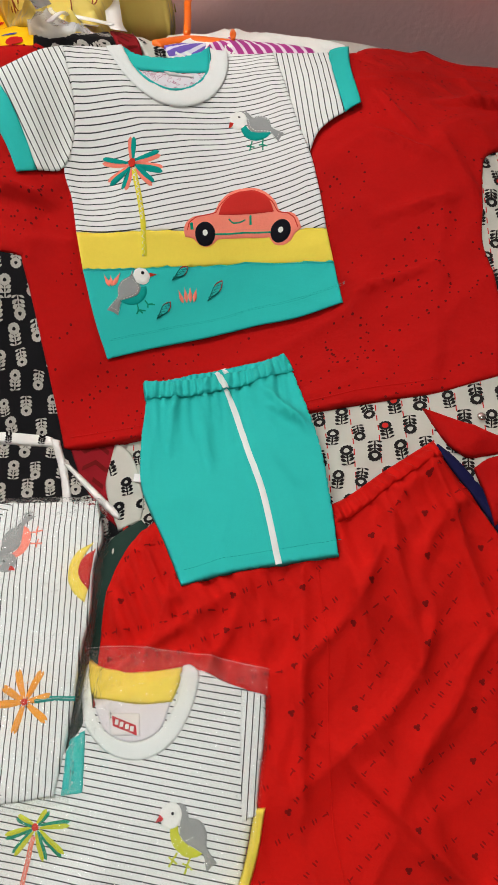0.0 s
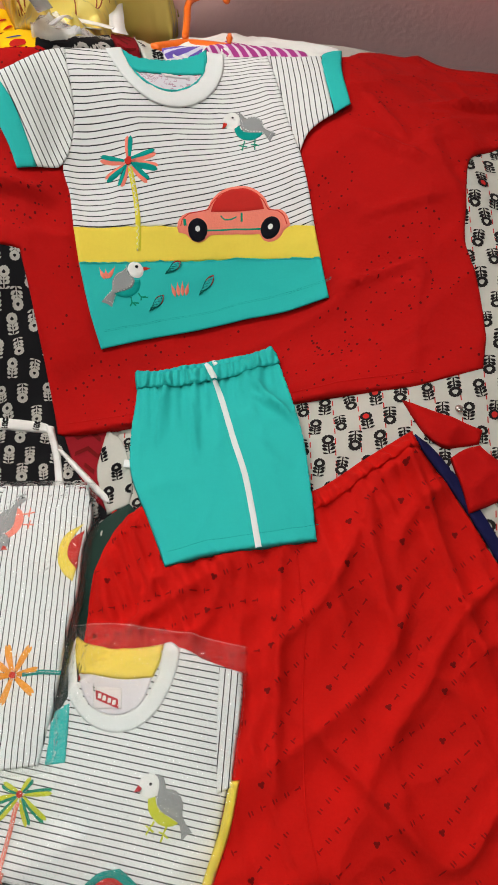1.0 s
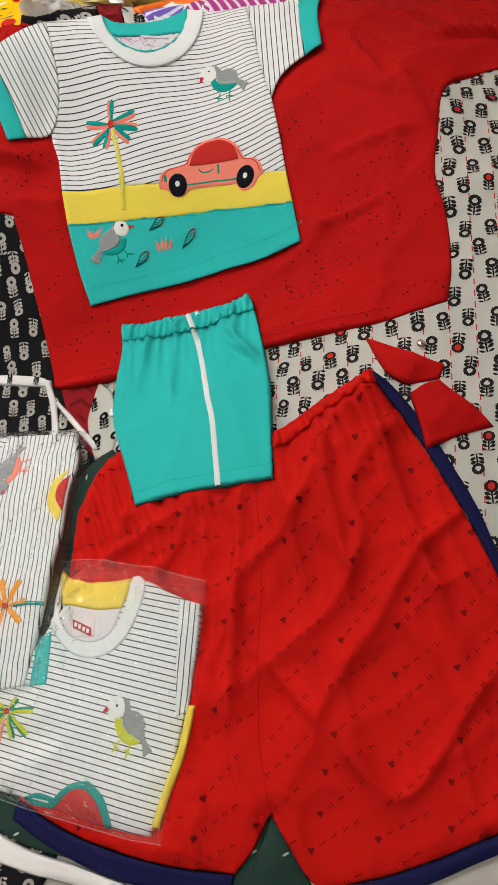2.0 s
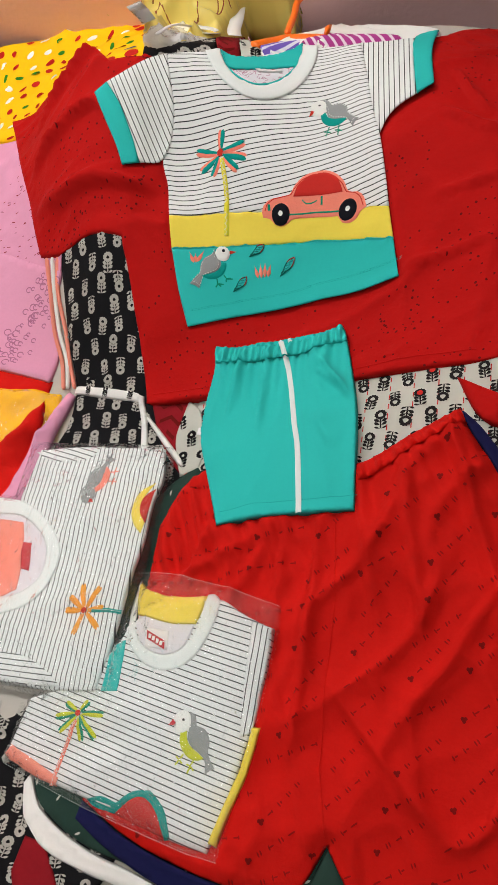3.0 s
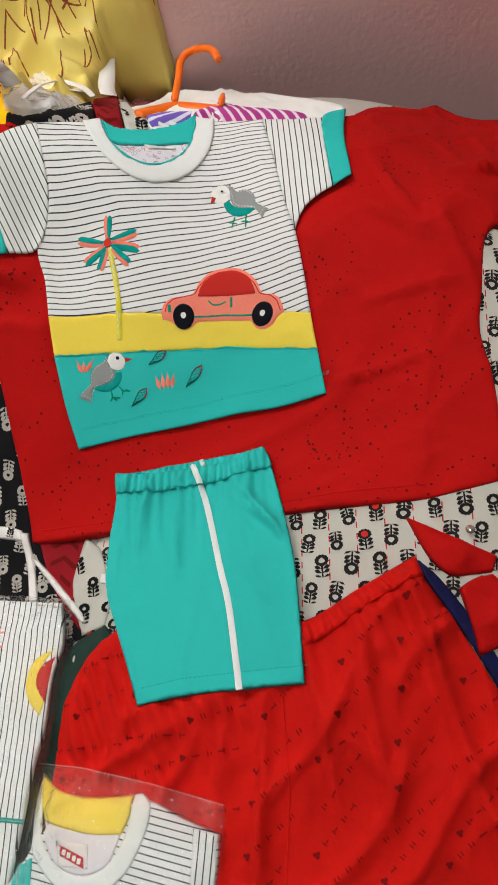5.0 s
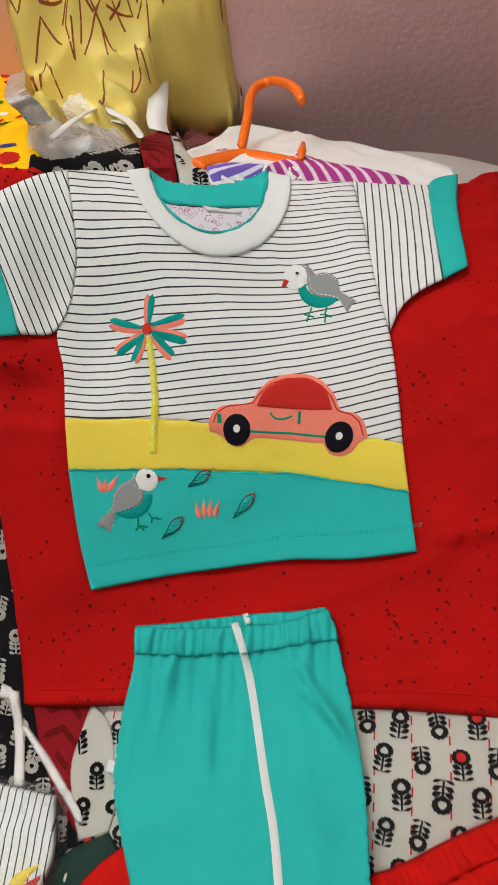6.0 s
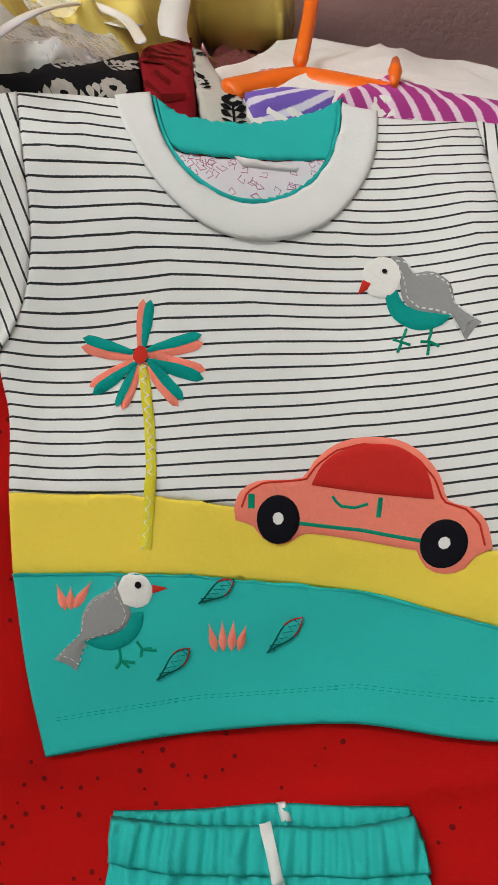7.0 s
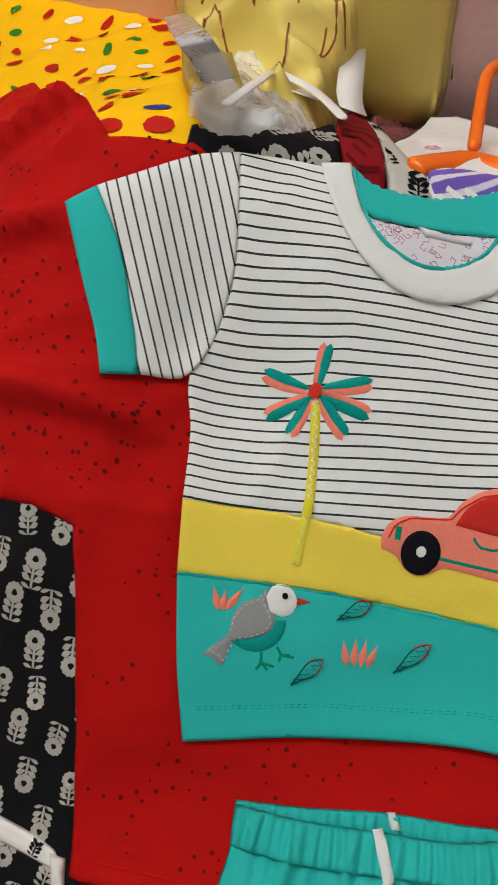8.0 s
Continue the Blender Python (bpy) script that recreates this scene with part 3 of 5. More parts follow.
M_KNIT = cloth("white_knit", (232, 236, 234), var=0.03, crease=0.25)
M_STRIPE = striped("striped_jersey", (234, 236, 234), (46, 50, 52), 0.00560, 0.00100, var=0.03, crease=0.3)
M_TEAL = cloth("teal_jersey", (44, 188, 181), var=0.05, crease=0.3)
M_TEALD = cloth("teal_felt", (0, 150, 140), var=0.08, weave=500.0, bump=0.6)
M_YELLOW = cloth("yellow_jersey", (242, 218, 84), var=0.05, crease=0.35)
M_RED = cloth("red_cotton", (180, 8, 4), var=0.10, crease=1.1)
M_REDT = cloth("red_trouser_cotton", (202, 17, 7), var=0.09, crease=1.0)
M_NAVY = cloth("navy_cotton", (22, 24, 70), var=0.12)
M_BLACK = cloth("black_cotton", (16, 15, 18), var=0.15)
M_CREAM = cloth("off_white_cotton", (198, 197, 187), var=0.05, crease=0.6)
M_PRINTW = cloth("off_white_block_print", (176, 172, 164), var=0.3)
M_PRINTB = cloth("black_block_print", (34, 31, 31), var=0.4)
M_MAROON = cloth("maroon_cotton", (138, 18, 28), var=0.12)
M_GREEN = cloth("bottle_green_cotton", (38, 62, 54), var=0.12)
M_PINK = cloth("pink_cotton", (226, 156, 186), var=0.06, crease=0.5)
M_PEACH = cloth("peach_jersey", (244, 150, 130), var=0.05)
M_YPRINT = cloth("bright_yellow_cotton", (252, 196, 8), var=0.06, crease=0.7)
M_WHITE = cloth("white_cotton", (240, 238, 234), var=0.04, crease=0.6)
M_GREY = cloth("grey_felt", (150, 152, 152), var=0.08, weave=500.0, bump=0.6)
M_CORAL = cloth("coral_felt", (245, 138, 118), var=0.07, weave=500.0, bump=0.6)
M_REDSATIN = cloth("red_applique", (200, 44, 38), var=0.10, crease=0.3)
M_FELTW = cloth("white_felt", (240, 240, 236), var=0.04, weave=500.0, bump=0.6)
M_INK = cloth("black_felt", (14, 14, 24), var=0.2, weave=500.0, bump=0.6)
M_TREAD = cloth("yellow_thread", (232, 220, 60), var=0.1)
M_GTHREAD = cloth("green_thread", (0, 140, 110), var=0.1)
M_RTHREAD = cloth("red_thread", (205, 50, 36), var=0.1)
M_OTHREAD = cloth("orange_thread", (240, 160, 50), var=0.1)
M_LTHREAD = cloth("lime_thread", (200, 205, 40), var=0.1)
M_WTHREAD = cloth("white_thread", (225, 228, 224), var=0.05)
M_DTHREAD = cloth("dark_green_thread", (12, 104, 96), var=0.1)
M_PURPLE = striped("violet_striped_cotton", (120, 96, 190), (226, 222, 236), 0.013, 0.0045, slant=-0.9, wobble=0.5)
M_MAGENTA = striped("magenta_striped_cotton", (176, 62, 140), (238, 214, 230), 0.013, 0.0045, slant=1.1, wobble=0.5)
M_LINING = cloth("printed_lining", (226, 222, 228), var=0.06, crease=0.5)
M_DARKRED = cloth("dark_red_print", (104, 10, 8), var=0.2)
M_HOLE = cloth("punched_hole_red", (104, 6, 6), var=0.3)
M_LETTER = cloth("faded_letter_ink", (142, 11, 7), var=0.3)
M_BLOT = cloth("dark_letter_ink", (122, 10, 7), var=0.3)
M_ORANGE = plain("orange_plastic", (255, 118, 24), 0.35, 0.05, 40, bump=0.0003)
M_RIBBON = plain("white_satin_ribbon", (240, 240, 242), 0.28, 0.04, 60)
M_WALL = plain("mauve_wall_paint", (243, 200, 201), 0.6, 0.05, 6.0, bump=0.002)
M_ROOM = plain("dull_wall_paint", (150, 145, 140), 0.8, 0.04, 4.0, bump=0.001)
M_FLOOR = plain("grey_stone_floor", (140, 132, 124), 0.5, 0.12, 3.0)
M_SHEET = cloth("plain_bed_sheet", (190, 184, 176), var=0.06)
M_TAPE = plain("tag_paper", (235, 230, 230), 0.5, 0.03)
M_TAGRED = plain("red_tag_print", (200, 24, 40), 0.5, 0.05)
M_STUD = plain("silver_stud", (210, 206, 200), 0.2, 0.04, metal=1.0)
M_FILM = film("clear_plastic", (0.97, 0.97, 0.97), 0.06, 0.10, 0.016, 24.0)
M_TISSUE = film("milky_plastic", (0.96, 0.96, 0.97), 0.66, 0.15, 0.010, 34.0, 1.0, 0.8)
M_YBAG = film("yellow_plastic", (1.0, 0.80, 0.20), 0.93, 0.42, 0.012, 14.0, 0.5, 0.85)
M_BAGLINE = plain("brown_bag_print", (150, 70, 20), 0.5, 0.1)
M_WOOD = plain("bed_board_wood", (96, 60, 40), 0.5, 0.2, 8.0)
M_PACKPINK = film("pink_packet_plastic", (0.62, 0.18, 0.20), 0.7, 0.2, 0.006, 20.0)

# ---- the heap that everything lies on
STEP, GX, GY = 0.003, -0.9, -0.62
NX, NY = 620, 570
AX, AY = GX + STEP * np.arange(NX), GY + STEP * np.arange(NY)
XX, YY = np.meshgrid(AX, AY)


def heap(x, y, levels=None):
    """The height of the heap's top; with GROUND, of what lies under all the cloth."""
    q = TOP if levels is None else levels
    z = q[0] + q[1] * x + q[2] * y
    for (a, b, s), k in zip(BUMPS, q[3:]):
        z = z + k * np.exp(-((x - a) ** 2 + (y - b) ** 2) / (2 * s * s))
    return z


STACK = heap(XX, YY, GROUND)
TOPG = heap(XX, YY)
LIMIT = np.full(STACK.shape, 9.0)
LAID = [0]


def sample(grid, x, y):
    fx, fy = np.clip((np.asarray(x) - GX) / STEP, 0, NX - 1.01), np.clip((np.asarray(y) - GY) / STEP, 0, NY - 1.01)
    i, j = fx.astype(int), fy.astype(int)
    a, b = fx - i, fy - j
    return (grid[j, i] * (1 - a) + grid[j, i + 1] * a) * (1 - b) + (grid[j + 1, i] * (1 - a) + grid[j + 1, i + 1] * a) * b


def smear(g, n):
    """A few passes of a box mean, n cells to each side."""
    for _ in range(2):
        for axis in (0, 1):
            p = np.pad(g, [(n + 1, n) if k == axis else (0, 0) for k in (0, 1)], mode="edge").cumsum(axis)
            m = g.shape[axis]
            g = (np.take(p, range(2 * n + 1, 2 * n + 1 + m), axis) - np.take(p, range(0, m), axis)) / (2 * n + 1)
    return g


def ripple(x, y, size, seed, stretch=1.0, angle=0.0):
    """Smooth noise between 0 and 1; size in metres, drawn out along the angle."""
    c, s = math.cos(radians(angle)), math.sin(radians(angle))
    u, v = (x * c + y * s) / (size * stretch), (-x * s + y * c) / size
    table = np.random.RandomState(seed).rand(64, 64)
    i, j = np.floor(u).astype(int), np.floor(v).astype(int)
    a, b = u - i, v - j
    a, b = a * a * (3 - 2 * a), b * b * (3 - 2 * b)
    t = lambda p, q: table[p % 64, q % 64]
    return (t(i, j) * (1 - a) + t(i + 1, j) * a) * (1 - b) + (t(i, j + 1) * (1 - a) + t(i + 1, j + 1) * a) * b


def ridges(x, y, size, seed, stretch=1.0, angle=0.0, sharp=3):
    """Creases: narrow crests with broad troughs between them, 0 to 1."""
    bend = 0.6 * size * ripple(x, y, size * 2.5, seed + 50)
    return (1 - np.abs(2 * ripple(x + bend, y - bend, size, seed, stretch, angle) - 1)) ** sharp


def pleats(x, y, pitch, seed, angle):
    """Gathers side by side, running along the angle, uneven in width; 0 to 1."""
    c, s = math.cos(radians(angle)), math.sin(radians(angle))
    v = -x * s + y * c
    shift = 1.3 * ripple(x, y, pitch * 3.5, seed, 3, angle) + 0.5 * ripple(x, y, pitch * 1.5, seed + 1, 4, angle)
    return (0.5 + 0.5 * np.sin(2 * np.pi * (v / pitch + shift))) ** 0.8 * (0.55 + 0.45 * ripple(x, y, pitch * 2, seed + 2, 3, angle))


def fold(x, y, x0, y0, x1, y1, width, height):
    """A soft ridge from one point to another, dying out at its ends."""
    dx, dy = x1 - x0, y1 - y0
    n = math.hypot(dx, dy)
    s = ((x - x0) * dx + (y - y0) * dy) / n / n
    d = (-(x - x0) * dy + (y - y0) * dx) / n
    ends = np.clip(s / 0.25, 0, 1) * np.clip((1 - s) / 0.25, 0, 1)
    return height * ends * np.where(d > 0, np.exp(-np.abs(d / width) ** 1.3), np.exp(-((d / (0.38 * width)) ** 2)))


def rounded(outline, step=0.005, bend=48):
    """The outline as a close polygon: a curve through the points, with sharp corners kept."""
    p = [Vector(q) for q in outline]
    n = len(p)
    sharp = []
    for i in range(n):
        a, b = p[i] - p[i - 1], p[(i + 1) % n] - p[i]
        sharp.append(a.length > 0 and b.length > 0 and abs(math.degrees(a.angle(b))) > bend)
    out = []
    for i in range(n):
        a, b = p[i], p[(i + 1) % n]
        m0 = (b - a) if sharp[i] else (b - p[i - 1]) / 2
        m1 = (b - a) if sharp[(i + 1) % n] else (p[(i + 2) % n] - a) / 2
        # keep the curve's speed near the chord's length
        d = (b - a).length
        m0 = m0.normalized() * d if m0.length > 0 else m0
        m1 = m1.normalized() * d if m1.length > 0 else m1
        k = max(1, round(d / step))
        for j in range(k):
            t = j / k
            h = (2 * t**3 - 3 * t**2 + 1, t**3 - 2 * t**2 + t, -2 * t**3 + 3 * t**2, t**3 - t**2)
            out.append(a * h[0] + m0 * h[1] + b * h[2] + m1 * h[3])
    return np.array([(v.x, v.y) for v in out])


def inside(poly, x, y):
    hit = np.zeros(np.shape(x), bool)
    x0, y0 = poly[:, 0], poly[:, 1]
    x1, y1 = np.roll(x0, -1), np.roll(y0, -1)
    for a, b, c, d in zip(x0, y0, x1, y1):
        if b != d:
            hit ^= ((b > y) != (d > y)) & (x < (c - a) * (y - b) / (d - b) + a)
    return hit


def edge_gap(poly, x, y):
    """How far each point lies from the polygon's edge."""
    best = np.full(np.shape(x), 9.0)
    a, b = poly, np.roll(poly, -1, 0)
    for (ax, ay), (bx, by) in zip(a, b):
        dx, dy = bx - ax, by - ay
        n = dx * dx + dy * dy
        if n < 1e-14:
            continue
        s = np.clip(((x - ax) * dx + (y - ay) * dy) / n, 0, 1)
        best = np.minimum(best, np.hypot(x - ax - s * dx, y - ay - s * dy))
    return best


def covers(*laid):
    """What is laid from now on stays under these later pieces: (outline, height against the heap's top)."""
    LIMIT[:] = 9.0
    for outline, level in laid:
        poly = rounded(outline, 0.01)
        lo, hi = poly.min(0) - 0.05, poly.max(0) + 0.05
        i0, i1 = max(0, int((lo[0] - GX) / STEP)), min(NX, int((hi[0] - GX) / STEP) + 1)
        j0, j1 = max(0, int((lo[1] - GY) / STEP)), min(NY, int((hi[1] - GY) / STEP) + 1)
        x, y = XX[j0:j1, i0:i1], YY[j0:j1, i0:i1]
        out = np.where(inside(poly, x, y), 0, edge_gap(poly, x, y))
        LIMIT[j0:j1, i0:i1] = np.minimum(LIMIT[j0:j1, i0:i1], TOPG[j0:j1, i0:i1] + level + 0.9 * out)


def thing(name, label, category, at=None, group=""):
    ob = new(name)
    ob.empty_display_size = 0.05
    if at is not None:
        ob.location = (at[0], at[1], float(heap(at[0], at[1])) - 0.012)
    return tagged(ob, label, category, group)


def base_of(ob):
    loc = Vector((0, 0, 0))
    while ob is not None:
        loc += ob.location
        ob = ob.parent
    return loc


def link_mesh(name, verts, faces, mat, parent, label="", uvs=None, smooth=True):
    """One mesh object under a thing or a part; the points are given in the world's metres."""
    me = bpy.data.meshes.new(name)
    at = base_of(parent) if parent is not None else Vector((0, 0, 0))
    v = np.asarray(verts, float) - np.array(at)
    me.from_pydata(v.tolist(), [], [list(map(int, f)) for f in faces])
    if uvs is not None and len(me.loops):
        layer = me.uv_layers.new(name="UVMap")
        ids = np.empty(len(me.loops), int)
        me.loops.foreach_get("vertex_index", ids)
        layer.data.foreach_set("uv", np.asarray(uvs, float)[ids].ravel())
    if smooth:
        me.polygons.foreach_set("use_smooth", [True] * len(me.polygons))
    me.materials.append(mat)
    me.validate()
    me.update()
    ob = new(name, me)
    ob.parent = parent
    if label:
        ob["label"] = label
    return ob


def part(name, bm, material, parent, label=""):
    bm.verts.index_update()
    ob = link_mesh(name, [v.co[:] for v in bm.verts], [[v.index for v in f.verts] for f in bm.faces], material, parent, label, [(v.co.x, v.co.y) for v in bm.verts])
    bm.free()
    return ob


LAST = {}


def sheet(name, outline, mat, parent, thick=0.002, base=None, res=0.006, angle=0.0, drape=5, relief=None, label="", solid=0.0012, step=0.005, bend=48, drop=0.006, level=None, taper=0.012):
    """A piece of cloth cut to the outline and laid over what lies there already. angle turns its weave; level sets its height against the heap's top."""
    poly = rounded(outline, step, bend)
    lo, hi = poly.min(0) - 0.03, poly.max(0) + 0.03
    i0, i1 = max(0, int((lo[0] - GX) / STEP)), min(NX, int((hi[0] - GX) / STEP) + 1)
    j0, j1 = max(0, int((lo[1] - GY) / STEP)), min(NY, int((hi[1] - GY) / STEP) + 1)
    ground = STACK if base is None else base
    under = ground[j0:j1, i0:i1]
    x, y = XX[j0:j1, i0:i1], YY[j0:j1, i0:i1]
    mask = inside(poly, x, y)
    laid = smear(under, drape) if drape else under.copy()
    top = np.maximum(laid, under)
    if drape:
        top = np.maximum(smear(top, 1), under)
    top = top + thick
    LAID[0] += 1
    lid = LIMIT + 0.00005 * LAID[0] - (0.010 if LAID[0] == 1 else 0.0)
    floor = np.full(STACK.shape, -9.0)
    mean = 0.0
    if level is not None:
        floor[j0:j1, i0:i1] = np.minimum(np.maximum(smear(under, 2), under) + 0.0025, lid[j0:j1, i0:i1])
        mean = 0.0 if relief is None else np.mean(relief(x, y)[mask])
        top = TOPG[j0:j1, i0:i1] + level
    gap = edge_gap(poly, x, y) if relief else None
    smooth_top = STACK.copy()
    smooth_top[j0:j1, i0:i1] = top
    if relief is not None:
        top = top + (relief(x, y) - mean) * np.clip(gap / taper, 0.25, 1)
    top = np.minimum(np.maximum(top, floor[j0:j1, i0:i1]), lid[j0:j1, i0:i1])

    def height(u, v):
        z = sample(smooth_top, u, v)
        z = z if relief is None else z + (relief(u, v) - mean) * np.clip(edge_gap(poly, u, v) / taper, 0.25, 1)
        return np.minimum(np.maximum(z, sample(floor, u, v)), sample(lid, u, v))

    before = ground.copy() if level is None else STACK.copy()
    STACK[j0:j1, i0:i1] = np.where(mask, np.maximum(top, STACK[j0:j1, i0:i1]) if level is None else top, STACK[j0:j1, i0:i1])
    # points: the edge, a row just within it, and an even field
    n = len(poly)
    hx = np.arange(lo[0], hi[0], res)
    hy = np.arange(lo[1], hi[1], res * 0.866)
    px, py = np.meshgrid(hx, hy)
    px = px + (np.arange(len(hy)) % 2)[:, None] * res / 2
    px, py = px.ravel(), py.ravel()
    ok = inside(poly, px, py)
    px, py = px[ok], py[ok]
    ok = edge_gap(poly, px, py) > res * 0.55
    px, py = px[ok], py[ok]
    tang = np.roll(poly, -1, 0) - np.roll(poly, 1, 0)
    tang /= np.maximum(np.linalg.norm(tang, axis=1), 1e-9)[:, None]
    turn = 1 if np.sum(poly[:, 0] * np.roll(poly[:, 1], -1) - poly[:, 1] * np.roll(poly[:, 0], -1)) > 0 else -1
    inset = min(0.0016, res * 0.4)
    row = poly + turn * inset * np.stack([-tang[:, 1], tang[:, 0]], 1)
    ok = inside(poly, row[:, 0], row[:, 1]) & (edge_gap(poly, row[:, 0], row[:, 1]) > inset * 0.7)
    row = row[ok]
    pts = np.concatenate([poly, row, np.stack([px, py], 1)])
    from_cdt = geometry.delaunay_2d_cdt([Vector(p) for p in pts], [(k, (k + 1) % n) for k in range(n)], [], 1, 1e-7)
    v2, faces, orig = from_cdt[0], from_cdt[2], from_cdt[3]
    q = np.array([(v.x, v.y) for v in v2])
    z = height(q[:, 0], q[:, 1])
    rim = np.array([any(o < n for o in os) for os in orig])
    low = np.maximum(sample(before, q[:, 0], q[:, 1]) + 0.0004, z - drop)
    z = np.where(rim, np.minimum(low, z - min(thick, 0.0015) * 0.7), z)
    c, s = math.cos(radians(angle)), math.sin(radians(angle))
    uv = np.stack([q[:, 0] * c + q[:, 1] * s, -q[:, 0] * s + q[:, 1] * c], 1)
    ob = link_mesh(name, np.column_stack([q, z]), faces, mat, parent, label, uv)
    if solid:
        mod = ob.modifiers.new("thickness", "SOLIDIFY")
        mod.thickness, mod.offset = solid, -1
    LAST[ob.name] = (height, poly)
    return ob


def marks(name, shapes, mat, parent, on, lift=0.0006, label="", clip=True, kind=""):
    """Flat print or stitches on a laid piece: each shape is a ring of plan points, filled from its middle."""
    height_of, poly = LAST[on.name]
    rings = [np.asarray(r, float) for r in shapes]
    rings = [np.vstack([r, r.mean(0)]) for r in rings]
    pts = np.vstack(rings)
    good = inside(poly, pts[:, 0], pts[:, 1]) if clip else np.ones(len(pts), bool)
    height = height_of(pts[:, 0], pts[:, 1]) + lift
    verts, faces, at = [], [], 0
    for r in rings:
        m = len(r)
        if good[at : at + m].all():
            k = len(verts)
            verts += [(*p, z) for p, z in zip(r.tolist(), height[at : at + m].tolist())]
            faces += [(k + i, k + (i + 1) % (m - 1), k + m - 1) for i in range(m - 1)]
        at += m
    if not verts:
        return None
    uv = [(v[0], v[1]) for v in verts]
    ob = link_mesh(name, verts, faces, mat, parent, label, uv)
    if kind:
        ob["kind"] = kind
    return ob


def bands(name, paths, width, mat, parent, on, lift=0.0008, label="", dash=0.0, gap=0.0, kind=""):
    """Threads laid along lines on a piece, in dashes where dash is given; a low ridge in section."""
    height_of, poly = LAST[on.name]
    if kind == "stuff":
        paths = [p for p in paths if inside(poly, np.array([q[0] for q in p]), np.array([q[1] for q in p])).all()]
    verts, faces = [], []
    for path in paths:
        p = np.asarray(path, float)
        seg = np.r_[0, np.cumsum(np.hypot(*np.diff(p, axis=0).T))]
        spans = [(0, seg[-1])]
        if dash:
            spans = [(a, min(a + dash, seg[-1])) for a in np.arange(0, seg[-1], dash + gap)]
        for a, b in spans:
            m = max(2, int((b - a) / 0.003) + 1)
            d = np.linspace(a, b, m)
            q = np.stack([np.interp(d, seg, p[:, 0]), np.interp(d, seg, p[:, 1])], 1)
            t = np.gradient(q, axis=0)
            t /= np.maximum(np.linalg.norm(t, axis=1), 1e-9)[:, None]
            side = np.stack([-t[:, 1], t[:, 0]], 1) * width / 2
            z = height_of(q[:, 0], q[:, 1])
            zl, zr = (height_of(*(q + f * side).T) + lift * 0.4 - 0.0003 for f in (1, -1))
            k = len(verts)
            for i in range(m):
                verts += [(*(q[i] + side[i]), zl[i]), (*q[i], z[i] + lift), (*(q[i] - side[i]), zr[i])]
            for i in range(m - 1):
                o = k + 3 * i
                faces += [(o, o + 1, o + 4, o + 3), (o + 1, o + 2, o + 5, o + 4)]
    ob = link_mesh(name, verts, faces, mat, parent, label, [(v[0], v[1]) for v in verts])
    if kind:
        ob["kind"] = kind
    return ob


def disc(cx, cy, r, n=14, ry=None, angle=0.0):
    ry = r if ry is None else ry
    c, s = math.cos(angle), math.sin(angle)
    return [(cx + r * math.cos(a) * c - ry * math.sin(a) * s, cy + r * math.cos(a) * s + ry * math.sin(a) * c) for a in (2 * math.pi * k / n for k in range(n))]


def lens(a, b, width, n=8, skew=0.0):
    """A leaf from a to b."""
    a, b = Vector(a), Vector(b)
    d = b - a
    side = Vector((-d.y, d.x)).normalized() * width / 2
    up = [a + d * t + side * math.sin(math.pi * t ** 1.6) for t in (k / n for k in range(n + 1))]
    down = [a + d * t - side * math.sin(math.pi * t ** 1.6) for t in (k / n for k in range(n, -1, -1))]
    return [tuple(v) for v in up + down[1:-1]]


def frond(a, b, width, n=10):
    """A blunt satin-stitched leaf from a to b, slim at its foot."""
    a, b = Vector(a), Vector(b)
    d = b - a
    side = Vector((-d.y, d.x)).normalized() * width / 2
    wide = lambda t: (0.45 + 0.55 * min(1, t / 0.5)) * (max(0.0, 1 - (max(0, t - 0.75) / 0.25) ** 2) ** 0.5) * min(1, 0.3 + t * 6)
    up = [a + d * t + side * wide(t) for t in (k / n for k in range(n + 1))]
    down = [a + d * t - side * wide(t) for t in (k / n for k in range(n - 1, -1, -1))]
    return [tuple(v) for v in up + down]


def centre(outline):
    return tuple(np.mean(np.asarray(outline, float), 0))


def tube(name, points, radius, mat, parent, label="", flat=1.0, ends=True):
    """A rounded bar along 3D points."""
    p = [Vector(q) for q in points]
    verts, faces, n = [], [], 10
    up = Vector((0, 0, 1))
    for i, q in enumerate(p):
        t = (p[min(i + 1, len(p) - 1)] - p[max(i - 1, 0)]).normalized()
        a = t.cross(up).normalized()
        b = a.cross(t)
        r = radius * (0.55 if ends and i in (0, len(p) - 1) else 1)
        for k in range(n):
            w = 2 * math.pi * k / n
            verts.append(q + a * r * math.cos(w) + b * r * flat * math.sin(w))
    for i in range(len(p) - 1):
        for k in range(n):
            o = i * n
            faces.append((o + k, o + (k + 1) % n, o + n + (k + 1) % n, o + n + k))
    faces += [tuple(range(n - 1, -1, -1)), tuple(range((len(p) - 1) * n, len(p) * n))]
    return link_mesh(name, [v[:] for v in verts], faces, mat, parent, label, [(v.x, v.y) for v in verts])


def curve3(points, n=8):
    """A smooth line through 3D points."""
    p = [Vector(q) for q in points]
    out = []
    for i in range(len(p) - 1):
        a, b, c, d = p[max(i - 1, 0)], p[i], p[i + 1], p[min(i + 2, len(p) - 1)]
        for k in range(n):
            t = k / n
            out.append(0.5 * (2 * b + (c - a) * t + (2 * a - 5 * b + 4 * c - d) * t * t + (3 * b - a - 3 * c + d) * t**3))
    return out + [p[-1]]


def curve_plan(points):
    return [(v.x, v.y) for v in curve3([(x, y, 0) for x, y in points], 12)]


